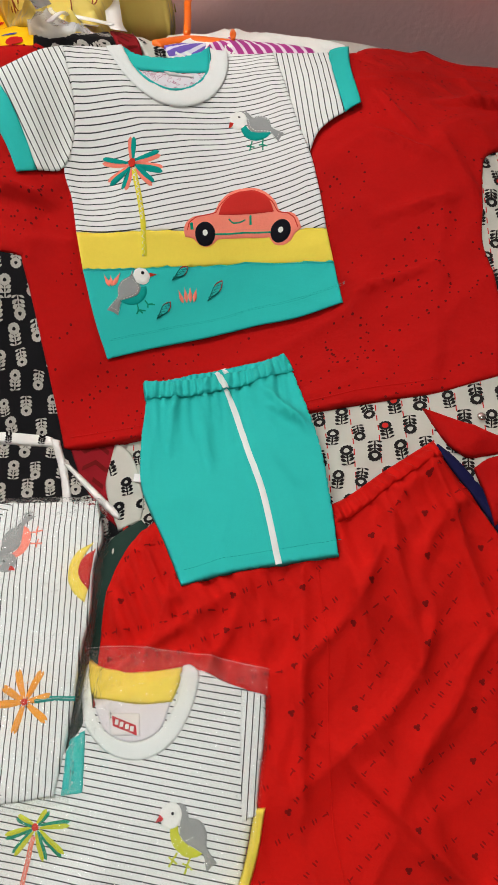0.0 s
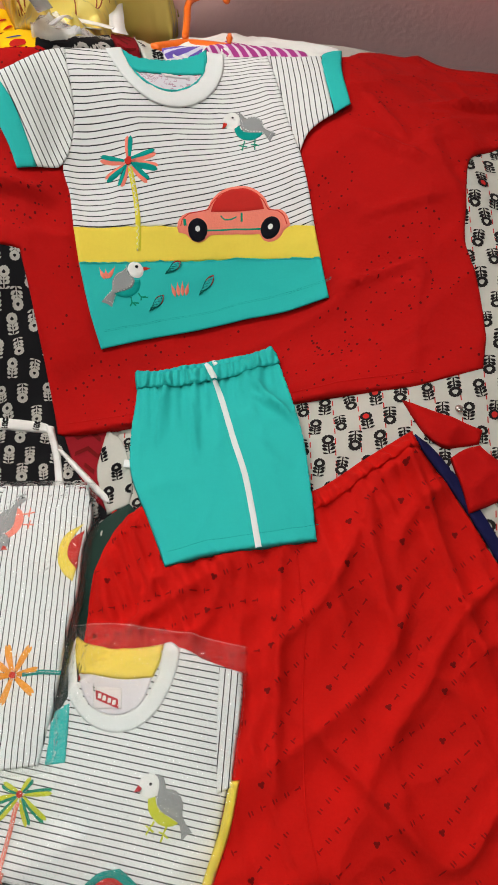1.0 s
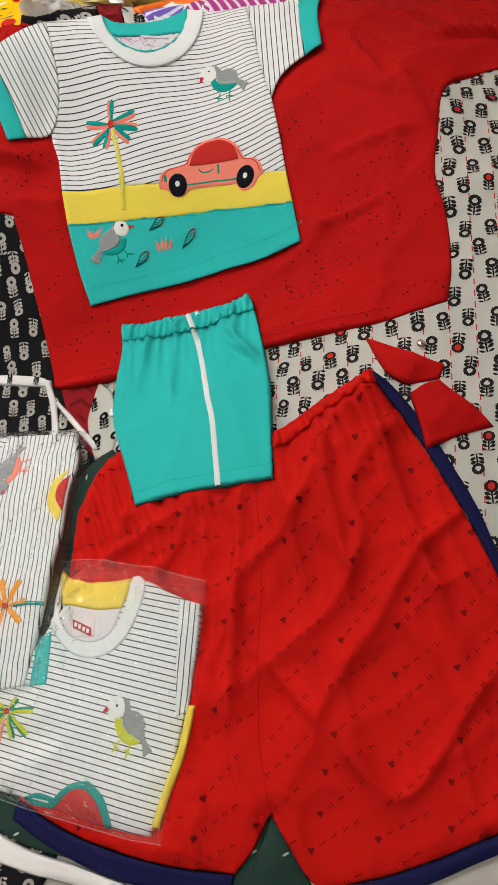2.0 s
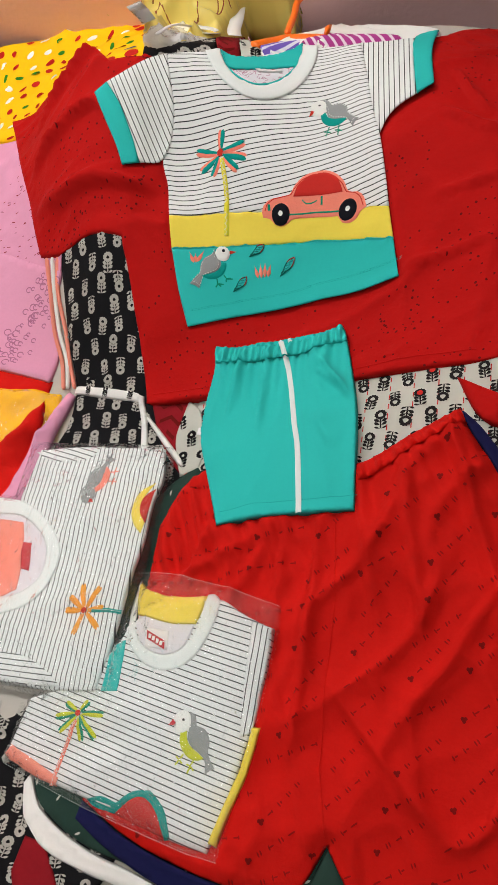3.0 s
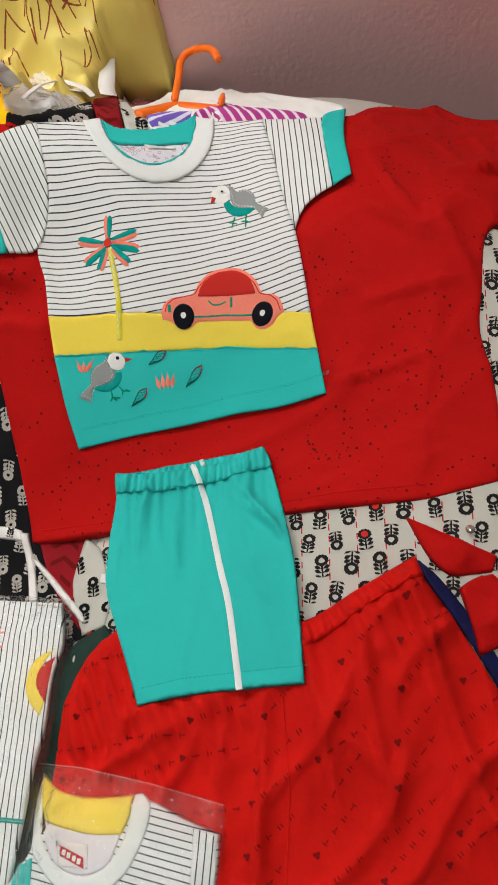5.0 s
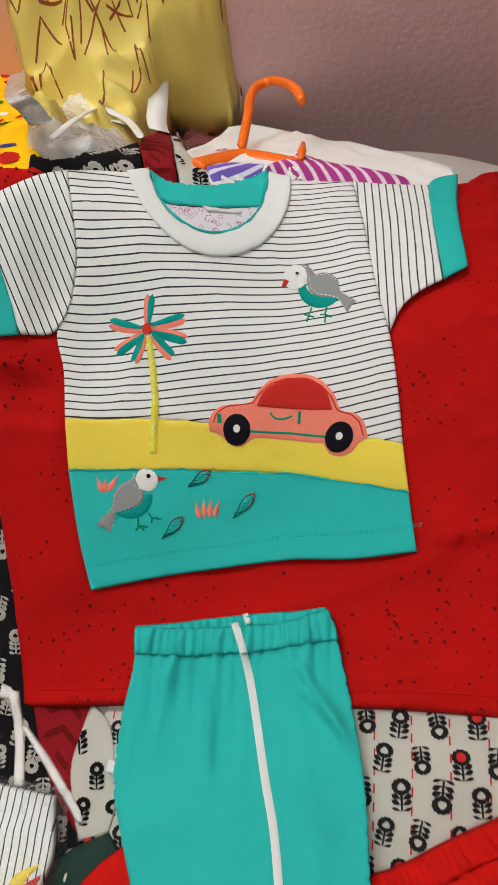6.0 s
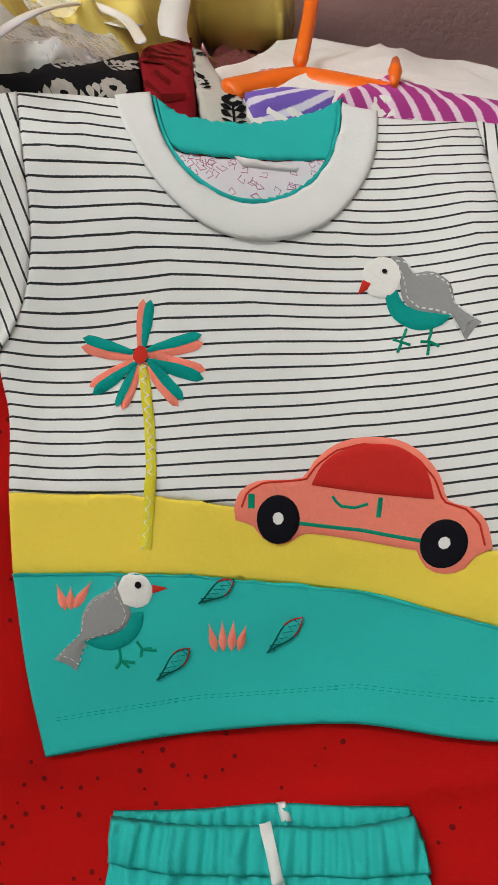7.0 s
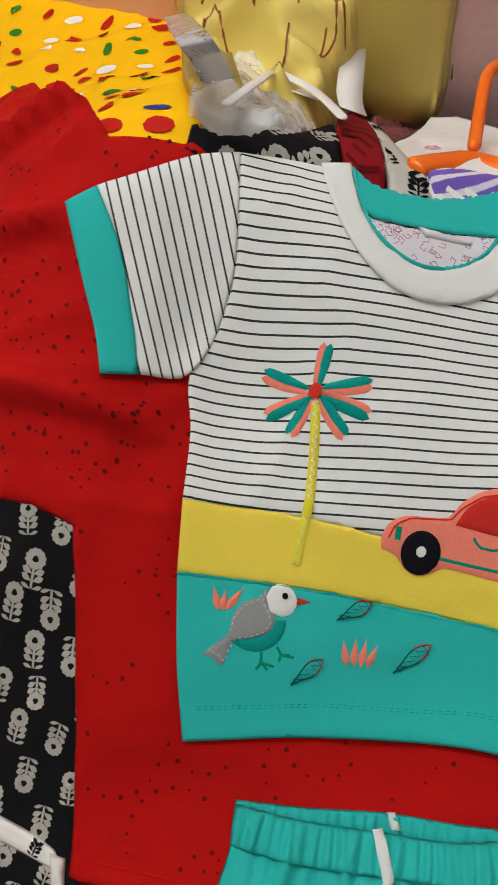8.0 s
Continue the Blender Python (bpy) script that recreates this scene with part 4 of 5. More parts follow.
def strip(name, points, width, across, mat, parent, label=""):
    """A ribbon of even width along 3D points, with its width along the direction given."""
    c = curve3(points)
    w = Vector(across).normalized() * width / 2
    verts = [v for q in c for v in (q - w, q + w)]
    faces = [(2 * i, 2 * i + 1, 2 * i + 3, 2 * i + 2) for i in range(len(c) - 1)]
    ob = link_mesh(name, [v[:] for v in verts], faces, mat, parent, label, [(v.x, v.y + v.z) for v in verts])
    mod = ob.modifiers.new("thickness", "SOLIDIFY")
    mod.thickness = 0.0006
    return ob


def box(name, lo, hi, mat, parent=None, bevel=0.0):
    bm = bmesh.new()
    bmesh.ops.create_cube(bm, size=1)
    for v in bm.verts:
        v.co = Vector([(lo[i] + hi[i]) / 2 + v.co[i] * (hi[i] - lo[i]) for i in range(3)])
    if bevel:
        bmesh.ops.bevel(bm, geom=bm.edges[:], offset=bevel, segments=3, affect="EDGES")
    ob = part(name, bm, mat, parent)
    ob.data.polygons.foreach_set("use_smooth", [False] * len(ob.data.polygons))
    return ob

# ---- room
room = [
    ("floor", (-1.9, -2.2, -0.05), (1.9, 1.05, 0.0), M_FLOOR),
    ("wall_north", (-1.9, 0.90, 0.0), (1.9, 1.05, 2.7), M_WALL),
    ("wall_south", (-1.9, -2.3, 0.0), (1.9, -2.2, 2.7), M_ROOM),
    ("wall_west", (-2.0, -2.3, 0.0), (-1.9, 1.05, 2.7), M_ROOM),
    ("wall_east", (1.9, -2.3, 0.0), (2.0, 1.05, 2.7), M_ROOM),
    ("ceiling", (-2.0, -2.3, 2.7), (2.0, 1.05, 2.8), M_ROOM),
]
for name, lo, hi, mat in room:
    tagged(box(name, lo, hi, mat), "plain painted " + name.split("_")[0] + " of the room", name.split("_")[0], kind="structure")

lamp = thing("wall_light", "slim white tube light fixed to the wall over the bed", "lamp")
lamp.location = LAMP_AT
lx, ly, lz = LAMP_AT
box("housing", (lx - 0.62, ly + 0.025, lz - 0.03), (lx + 0.62, 0.90, lz + 0.03), M_ROOM, lamp, 0.004)
tube("lit_tube", [(lx - 0.6 + 0.1 * k, ly, lz) for k in range(13)], 0.02, lamp_glow("tube_glow", LAMP_RGB, TUBE), lamp, "glowing white tube")
# unseen fill light, added to even out the wall tube; no known fixture
panel = thing("fill_panel", "added unseen square fill light under the ceiling", "lamp")
panel.location = FILL_AT
px, py = FILL_AT[0], FILL_AT[1]
box("fill_frame", (px - 0.32, py - 0.32, 2.67), (px + 0.32, py + 0.32, 2.70), M_ROOM, panel, 0.004)
box("diffuser", (px - 0.29, py - 0.29, 2.655), (px + 0.29, py + 0.29, 2.669), lamp_glow("fill_glow", LAMP_RGB, FILL), panel)

bed = thing("bed", "low bed hidden under heaped clothes", "bed", (0, 0.2))
bed.location.z = 0
box("mattress", (-0.84, -0.60, 0.2), (0.84, 0.84, 0.40), M_SHEET, bed, 0.03)
box("bed_frame", (-0.86, -0.62, 0.06), (0.86, 0.86, 0.2), M_WOOD, bed, 0.01)
for sx in (-0.8, 0.74):
    for sy in (-0.58, 0.78):
        box("leg", (sx, sy, 0.0), (sx + 0.06, sy + 0.06, 0.06), M_WOOD, bed)
SHIRT_COVER = [(o, -0.004) for o in (body_o, yellow_o, teal_o, sleeve_l_o, cuff_l_o, sleeve_r_o, cuff_r_o, collar_out)]
P1_COVER, P2_COVER = (p1shirt_o, -0.002), (p2shirt_o, -0.005)
SHORTS_COVER = (shorts_o, -0.002)
covers(*SHIRT_COVER, SHORTS_COVER, P1_COVER, P2_COVER)

spread = thing("bedspread", "plain pale bedspread lying bunched over the bed", "bedspread", (0, 0.2))
sheet("cloth", [(-0.82, -0.58), (0.82, -0.58), (0.82, 0.80), (-0.82, 0.80)], M_SHEET, spread, 0.001, res=0.02, step=0.02)


# ---- printed flowers
def flower_marks(cx, cy, size, angle, open_head=1.0):
    """A block-print flower on a stem, as rings of plan points: (light or dark petals, heart)."""
    c, s = math.cos(angle), math.sin(angle)
    put = lambda pts: [(cx + size * (u * c - v * s), cy + size * (u * s + v * c)) for u, v in pts]
    petals = []
    # scalloped head: a broad ring with a dark pointed heart, a light dot in it
    n = 12
    edge = [(0.27 * (1 + 0.13 * (k % 2)) * math.cos(2 * math.pi * k / (2 * n)), 0.22 + 0.23 * (1 + 0.13 * (k % 2)) * math.sin(2 * math.pi * k / (2 * n))) for k in range(2 * n)]
    core = [(0.085 * open_head * math.cos(2 * math.pi * k / (2 * n)) * (1 - 0.45 * math.sin(2 * math.pi * k / (2 * n))), 0.22 + 0.08 * open_head * math.sin(2 * math.pi * k / (2 * n))) for k in range(2 * n)]
    for k in range(2 * n):
        j = (k + 1) % (2 * n)
        petals.append(put([core[k], edge[k], edge[j], core[j]]))
    petals.append(put([(-0.04, 0.0), (0.04, 0.0), (0.03, -0.46), (-0.03, -0.46)]))
    for side in (-1, 1):
        for v0, v1, w in ((-0.08, -0.01, 0.17), (-0.25, -0.17, 0.16), (-0.42, -0.38, 0.10)):
            petals.append(put(lens((0, v0 - 0.06), (side * 0.31, v1), w, 5)))
    return petals, put(disc(0.0, 0.22, 0.15, 10))


def print_flowers(on, parent, mat, outline, dx, dy, size, angle, jitter=0.15, heart=None, seed=1, name="flower_print", lines=None, flip=False):
    rnd = random.Random(seed)
    lo, hi = np.min(outline, 0), np.max(outline, 0)
    mid, reach = (lo + hi) / 2, np.hypot(*(hi - lo)) / 2
    c, s = math.cos(angle), math.sin(angle)
    petals, hearts, dashes = [], [], []
    rim = np.array(outline)
    n, m = int(reach / dx) + 2, int(reach / dy) + 2
    for i in range(-n, n + 1):
        for j in range(-m, m + 1):
            u = (i + 0.5 * (j % 2)) * dx + rnd.uniform(-1, 1) * jitter * dx
            v = j * dy + rnd.uniform(-1, 1) * jitter * dy
            turn = angle + rnd.uniform(-0.2, 0.2) + (math.pi if flip and (i + j) % 2 else 0)
            x, y = mid[0] + u * c - v * s, mid[1] + u * s + v * c
            if not inside(rim, np.array([x]), np.array([y]))[0]:
                continue
            p, h = flower_marks(x, y, size * rnd.uniform(0.9, 1.1), turn, 1.4 if mat is M_PRINTB else 1.0)
            petals += p
            if heart and rnd.random() < 0.13:
                hearts.append(h)
        if lines:
            u = (i + 0.25) * dx
            for k in range(int(2 * reach / 0.011)):
                v = -reach + 0.011 * k
                pts = [(u - 0.0005, v), (u + 0.0005, v), (u + 0.0005, v + 0.006), (u - 0.0005, v + 0.006)]
                dashes.append([(mid[0] + a * c - b * s, mid[1] + a * s + b * c) for a, b in pts])
    marks(name, petals, mat, parent, on, kind="stuff")
    if hearts:
        marks("flower_heart", hearts, heart, parent, on, 0.0009, kind="stuff")
    if dashes:
        marks("running_stitch", dashes, lines, parent, on, 0.0005, kind="stuff")


def crumple(seed, size, height, stretch=2.5, angle=0.0):
    def relief(x, y):
        h = ripple(x, y, size, seed, stretch, angle) ** 2 + 1.1 * ridges(x, y, size * 0.8, seed + 1, stretch, angle + 35)
        return height * (h + 0.6 * ridges(x, y, size * 0.4, seed + 2, 1.6, angle - 20, 4))
    return relief


# ---- printed dresses at the bottom of the heap
white_dress = thing("printed_dress", "off-white cotton dress with black and red block-print flowers", "dress", centre(wdress_o))
skirt = sheet("skirt", wdress_o, M_CREAM, white_dress, 0.002, res=0.009, relief=crumple(3, 0.07, 0.004), step=0.012)
print_flowers(skirt, white_dress, M_PRINTB, wdress_o, 0.0235, 0.0225, 0.0200, 0.12, 0.07, M_REDSATIN, 4, lines=M_REDSATIN, flip=True)
low_dress = thing("printed_dress", "off-white cotton dress skirt with black block-print flowers, half covered", "dress", centre(wdl_o))
panel_l = sheet("skirt", wdl_o, M_CREAM, low_dress, 0.002, res=0.009, relief=crumple(5, 0.05, 0.004), step=0.012)
print_flowers(panel_l, low_dress, M_PRINTB, wdl_o, 0.0235, 0.0225, 0.0200, 0.7, 0.07, M_REDSATIN, 6)

black_dress = thing("printed_dress", "black cotton dress with white block-print flowers and a white tie belt", "dress", centre(bdress_o))
bodice = sheet("bodice", bdress_o, M_BLACK, black_dress, 0.002, res=0.008, relief=lambda x, y: crumple(7, 0.05, 0.004)(x, y) + 0.003 * ripple(x, y, 0.02, 9, 8, 80), step=0.01)
print_flowers(bodice, black_dress, M_PRINTW, bdress_o, 0.0262, 0.0205, 0.0192, 0.12, 0.14, None, 8, flip=True)
sheet("maroon_panel", maroon_o, M_MAROON, black_dress, 0.0015, res=0.006, label="maroon panel with darker zigzag print")
zig = [[(maroon_o[0][0] - 0.05 + 0.012 * k, maroon_o[0][1] - 0.12 + 0.018 * r + (0.008 if k % 2 else 0.0)) for k in range(14)] for r in range(9)]
marks("zigzag_print", [[p[i], p[i + 1], (p[i + 1][0], p[i + 1][1] - 0.005), (p[i][0], p[i][1] - 0.005)] for p in zig for i in range(13)], M_DARKRED, black_dress, bpy.data.objects["maroon_panel"], kind="stuff")
ws = sheet("white_panel", wstrip_o, M_CREAM, black_dress, 0.0015, res=0.006, label="off-white panel with black flowers")
print_flowers(ws, black_dress, M_BLACK, wstrip_o, 0.026, 0.026, 0.021, 0.3, 0.1, None, 11)
sheet("maroon_hem", mstr_o, M_MAROON, black_dress, 0.002, res=0.008)
belt = sheet("belt", belt_o, M_WHITE, black_dress, 0.0025, res=0.004, label="white cotton belt with black flower print")
print_flowers(belt, black_dress, M_BLACK, belt_o, 0.03, 0.02, 0.012, 0.0, 0.1, None, 13)
sheet("belt_tie", tie_o, M_WHITE, black_dress, 0.0025, res=0.004)
sheet("belt_tie", tie2_o, M_WHITE, black_dress, 0.002, res=0.004)

# ---- bits at the side of the heap
for name, outline, mat, label, cat in (
    ("red_cloth", redbit_o, M_REDT, "red cotton cloth, a folded edge showing", "cloth"),
    ("yellow_packet", yelbag_o, M_YPRINT, "yellow garment folded in a clear crinkled packet", "packet"),
    ("red_cloth", redbit2_o, M_REDT, "red cotton cloth bunched beside the packets", "cloth"),
    ("pink_strip", pinkst_o, M_PINK, "narrow pink satin strip lying slack", "strip"),
):
    t = thing(name, label, cat, centre(outline))
    ob = sheet("cloth", outline, mat, t, 0.002, res=0.006, relief=crumple(len(name) + 20, 0.03, 0.006))
    if name == "yellow_packet":
        pk = sheet("plastic", [(x * 1.0 + 0.006, y - 0.004) for x, y in outline], M_FILM, t, 0.004, res=0.006, relief=crumple(31, 0.03, 0.008), solid=0, label="clear crinkled plastic")
        pk.visible_shadow = False

pink = thing("pink_dress", "pink cotton dress with dark dashes and raised embroidery", "dress", centre(pink_o))
pk = sheet("upper_panel", pink_o, M_PINK, pink, level=-0.011, res=0.008, relief=crumple(33, 0.06, 0.006))
rnd = random.Random(5)
dash = []
for k in range(340):
    x, y = rnd.uniform(-0.46, -0.22), rnd.uniform(0.34, 0.66)
    if y > centre(pinklow_o)[1] + 0.06:
        d = rnd.uniform(0.0012, 0.003)
        dash.append([(x - d, y - 0.0005), (x + d, y - 0.0003), (x + d, y + 0.0006), (x - d, y + 0.0005)])
marks("dash_print", dash, M_MAROON, pink, pk, kind="stuff")
pl = sheet("lower_panel", pinklow_o, M_PINK, pink, level=-0.007, res=0.008, relief=crumple(35, 0.09, 0.005))
loops = []
for k in range(70):
    cx, cy = rnd.choice(emb_k)
    x, y, r = cx + rnd.gauss(0, 0.018), cy + rnd.gauss(0, 0.018), rnd.uniform(0.003, 0.006)
    loops.append([(x + r * math.cos(a), y + 0.7 * r * math.sin(a)) for a in (k2 * 0.6 for k2 in range(10))])
M_EMB = cloth("mauve_thread", (176, 110, 140), var=0.1)
bands("embroidery", loops, 0.0013, M_EMB, pink, pl, 0.001, kind="stuff")

cords = thing("cord_edging", "three thin peach and cream cords lying slack side by side", "cord", cord_k[2])
for off, mat in ((-0.006, M_PEACH), (0.0, M_WHITE), (0.006, M_PEACH)):
    tube("cord", curve3([(x + off + 0.002 * math.sin(3 * k + 400 * off), y + 0.3 * off, float(heap(x, y)) - 0.003) for k, (x, y) in enumerate(cord_k)]), 0.0026, mat, cords)

# ---- clothes at the head of the heap
ydress = thing("yellow_dress", "bright yellow cotton dress with red, green, white and blue brush spots", "dress", centre(ydot_o))
yb = sheet("cloth", ydot_o, M_YPRINT, ydress, level=-0.010, res=0.008, relief=lambda x, y: 0.012 * np.clip((y - 0.72) / 0.1, 0, 1) + crumple(37, 0.05, 0.007)(x, y) + fold(x, y, -0.42, 0.74, -0.2, 0.78, 0.012, 0.008))
rnd = random.Random(11)
kinds = {"red_spot_print": cloth("red_print", (190, 30, 20)), "green_spot_print": cloth("green_print", (50, 130, 30)), "white_spot_print": M_WHITE, "blue_spot_print": cloth("blue_print", (50, 60, 150))}
spots = {k: [] for k in kinds}
for i in range(-14, 15):
    for j in range(-12, 13):
        x, y = -0.33 + 0.031 * (i + 0.5 * (j % 2)) + rnd.uniform(-0.007, 0.007), 0.76 + 0.024 * j + rnd.uniform(-0.006, 0.006)
        kind = rnd.choices(list(kinds), (5, 3, 4, 1))[0]
        r = rnd.uniform(0.006, 0.0095)
        spots[kind].append(disc(x, y, r, 10, r * rnd.uniform(0.35, 0.75), rnd.uniform(-0.5, 2.0)))
for kind, shapes in spots.items():
    marks(kind, shapes, kinds[kind], ydress, yb, 0.0009, kind="stuff")

wcloth = thing("white_top", "white cotton top with small blue and pink embroidered flowers", "top", centre(wcloth_o))
wc = sheet("cloth", wcloth_o, M_WHITE, wcloth, level=-0.002, res=0.006, relief=lambda x, y: 0.012 * np.exp(-((x + 0.05) / 0.05) ** 2) + crumple(41, 0.04, 0.005)(x, y))
fx, fy = wcloth_o[8][0] + 0.004, wcloth_o[8][1] - 0.022
marks("blue_flower", [disc(fx + 0.0055 * math.cos(a), fy + 0.0055 * math.sin(a), 0.0036, 8) for a in (k * 1.047 for k in range(6))], kinds["blue_spot_print"], wcloth, wc, 0.001)
fx, fy = wcloth_o[1][0] + 0.02, wcloth_o[1][1] - 0.006
marks("pink_flower", [disc(fx + 0.004 * math.cos(a), fy + 0.004 * math.sin(a), 0.0022, 8) for a in (k * 1.257 for k in range(5))], M_PINK, wcloth, wc, 0.001)

stripe_top = thing("striped_top", "violet and magenta top with wavy white stripes", "top", centre(magenta_o))
sheet("violet_side", purple_o, M_PURPLE, stripe_top, level=-0.002, res=0.005, relief=crumple(43, 0.03, 0.004))

# the hanger lies between the striped top and the white one
hanger = thing("clothes_hanger", "orange plastic clothes hanger with an open hook", "hanger", arm_k[2])
up = lambda pts, d: [(x, y, float(heap(x, y)) + d) for x, y in pts]
tube("arm", curve3(up(arm_k[:5], 0.002)), 0.0075, M_ORANGE, hanger, flat=0.55)
HOOK_UP = (0.008, 0.030, 0.048, 0.056, 0.060, 0.060, 0.055, 0.050)
tube("hook", curve3([(x, y, float(heap(x, y)) + d) for (x, y), d in zip(hang_k, HOOK_UP)]), 0.0042, M_ORANGE, hanger)
tube("notch", up(notch_k, 0.010), 0.0038, M_ORANGE, hanger)
sheet("magenta_side", magenta_o, M_MAGENTA, stripe_top, level=0.004, res=0.005, relief=crumple(45, 0.03, 0.004), drop=0.01)

yoke = thing("dress_yoke", "dress shoulder strap in black flower print, maroon and off-white panels", "dress", centre(maroon_yoke_o))
yk = sheet("black_panel", black_yoke_o, M_BLACK, yoke, level=0.001, res=0.005, drop=0.016, relief=crumple(47, 0.05, 0.004))
print_flowers(yk, yoke, M_PRINTW, black_yoke_o, 0.026, 0.022, 0.021, -0.5, 0.1, None, 14)
mk = sheet("maroon_panel", maroon_yoke_o, M_MAROON, yoke, level=0.002, res=0.005, drop=0.016)
zig = [[(maroon_yoke_o[0][0] - 0.01 + 0.01 * k, maroon_yoke_o[0][1] - 0.06 + 0.013 * r + (0.007 if k % 2 else 0.0)) for k in range(8)] for r in range(8)]
marks("zigzag_print", [[p[i], p[i + 1], (p[i + 1][0], p[i + 1][1] - 0.004), (p[i][0], p[i][1] - 0.004)] for p in zig for i in range(7)], M_DARKRED, yoke, mk, kind="stuff")
wy = sheet("white_panel", white_yoke_o, M_CREAM, yoke, level=0.000, res=0.005, drop=0.016)
print_flowers(wy, yoke, M_BLACK, white_yoke_o, 0.022, 0.022, 0.019, 0.5, 0.1, None, 16)


# ---- plastic, ribbons and packets against the wall
BEFORE_BAG = STACK.copy()
bag = thing("plastic_bag", "crumpled yellow plastic bag with brown line print", "bag", centre(ybag_o))


def bag_relief(x, y):
    rise = np.clip((y - 0.80) / 0.10, 0, 1)
    return 0.13 * rise + 0.05 * ridges(x, y, 0.07, 131, 2.5, 65, 1.5) * (0.3 + rise) + 0.022 * ridges(x, y, 0.035, 133, 2, 115, 2) + 0.016 * ridges(x, y, 0.028, 135, 3, 20, 3)


bg = sheet("plastic", ybag_o, M_YBAG, bag, 0.004, res=0.005, relief=bag_relief, drape=3, drop=0.03, label="thin golden-yellow plastic")
rnd = random.Random(21)
nets = []
for k in range(60):
    x, y = rnd.uniform(-0.42, -0.12), rnd.uniform(0.80, 0.885)
    chain = [(x, y)]
    for _ in range(rnd.randint(2, 4)):
        a = rnd.choice((0.3, 1.2, 2.2, -0.6, -1.4)) + rnd.uniform(-0.2, 0.2)
        chain.append((chain[-1][0] + 0.022 * math.cos(a), min(0.892, chain[-1][1] + 0.022 * math.sin(a))))
    nets.append(chain)
bands("line_print", nets, 0.0016, M_BAGLINE, bg, bg, 0.0010, kind="stuff")
tis = thing("plastic_wrapper", "crumpled clear milky plastic wrapper", "wrapper", centre(tissue_o))
tw = sheet("plastic", tissue_o, M_TISSUE, tis, 0.006, base=BEFORE_BAG, res=0.004, relief=lambda x, y: crumple(141, 0.035, 0.012)(x, y) + 0.012 * ridges(x, y, 0.022, 145, 2, 40, 2) + 0.010 * ridges(x, y, 0.03, 147, 3, 120, 3), drape=4, solid=0, drop=0.01)
tw.visible_shadow = False
pkt = thing("pink_packet", "small shiny pink plastic packet", "packet", centre(packet_o))
sheet("plastic", packet_o, M_PACKPINK, pkt, 0.006, base=BEFORE_BAG, res=0.004, relief=crumple(143, 0.02, 0.010), drape=4, solid=0, drop=0.01)
rib = thing("satin_ribbon", "white satin ribbon curled in upright loops", "ribbon", (-0.15, 0.80))
lift3 = lambda pts, top, low=0.012: [(x, y, float(heap(x, y)) + low + (top - low) * math.sin(math.pi * (k + 0.3) / (len(pts) - 0.4))) for k, (x, y) in enumerate(pts)]
flat3 = lambda pts: [(x, y, float(heap(x, y)) + d) for x, y, d in pts]
strip("loop", flat3([(-0.172, 0.765, 0.006), (-0.181, 0.785, 0.014), (-0.192, 0.825, 0.026), (-0.203, 0.864, 0.034), (-0.209, 0.870, 0.020), (-0.214, 0.845, 0.008), (-0.213, 0.80, 0.006), (-0.205, 0.76, 0.004)]), 0.020, (1, -0.12, 0), M_RIBBON, rib)
tube("tail", curve3([(x, y, float(heap(x, y)) + 0.012) for x, y in rib2_k]), 0.0032, M_RIBBON, rib, flat=0.35)
strip("tail", lift3(rib4_k, 0.045, 0.03), 0.016, (0.8, 0.6, 0), M_TISSUE, rib)

# ---- red kurta
kurta = thing("red_kurta", "deep red cotton kurta with punched dots, laid flat", "kurta", centre(kurta_o))


def kurta_relief(x, y):
    h = 0.012 * np.exp(-((x + 0.27) ** 2 + (y - 0.655) ** 2) / (2 * 0.035**2)) + crumple(51, 0.09, 0.005, 2.5, 60)(x, y) + 0.005 * ridges(x, y, 0.045, 57, 2.5, 20, 5)
    for a, b, c, d, w, k in ((-0.42, 0.60, -0.22, 0.66, 0.010, 0.011), (-0.40, 0.52, -0.20, 0.60, 0.012, 0.009), (-0.36, 0.47, -0.18, 0.50, 0.016, 0.009), (-0.34, 0.69, -0.22, 0.66, 0.010, 0.008),
                             (0.19, 0.66, 0.36, 0.72, 0.009, 0.010), (0.12, 0.66, 0.17, 0.59, 0.006, 0.005), (0.11, 0.60, 0.20, 0.56, 0.008, 0.006), (0.10, 0.43, 0.20, 0.46, 0.006, 0.005), (0.22, 0.40, 0.28, 0.56, 0.012, 0.005), (0.12, 0.50, 0.22, 0.53, 0.008, 0.004)):
        h = h + fold(x, y, a, b, c, d, 0.8 * w, 1.7 * k)
    return h


kb = sheet("body", kurta_o, M_RED, kurta, level=-0.002, res=0.005, relief=kurta_relief, drop=0.014)
rnd = random.Random(31)
holes = []
for k in range(330):
    cx, cy, big = rnd.uniform(-0.50, 0.40), rnd.uniform(0.26, 0.82), rnd.choice((0.014, 0.020, 0.027))
    a0, span = rnd.uniform(0, 6.3), rnd.uniform(1.6, 4.6)
    n = int(span * big / 0.0088)
    for i in range(n):
        a = a0 + span * i / n
        holes.append(disc(cx + big * math.cos(a), cy + big * math.sin(a), rnd.uniform(0.0007, 0.0015), 7))
marks("punch_pattern", holes, M_HOLE, kurta, kb, 0.0005, kind="stuff")
kh = np.array(kurta_o[25:29])
bands("hem_seam", [[(x, y + 0.012) for x, y in kh]], 0.0016, M_RED, kurta, kb, 0.0012)

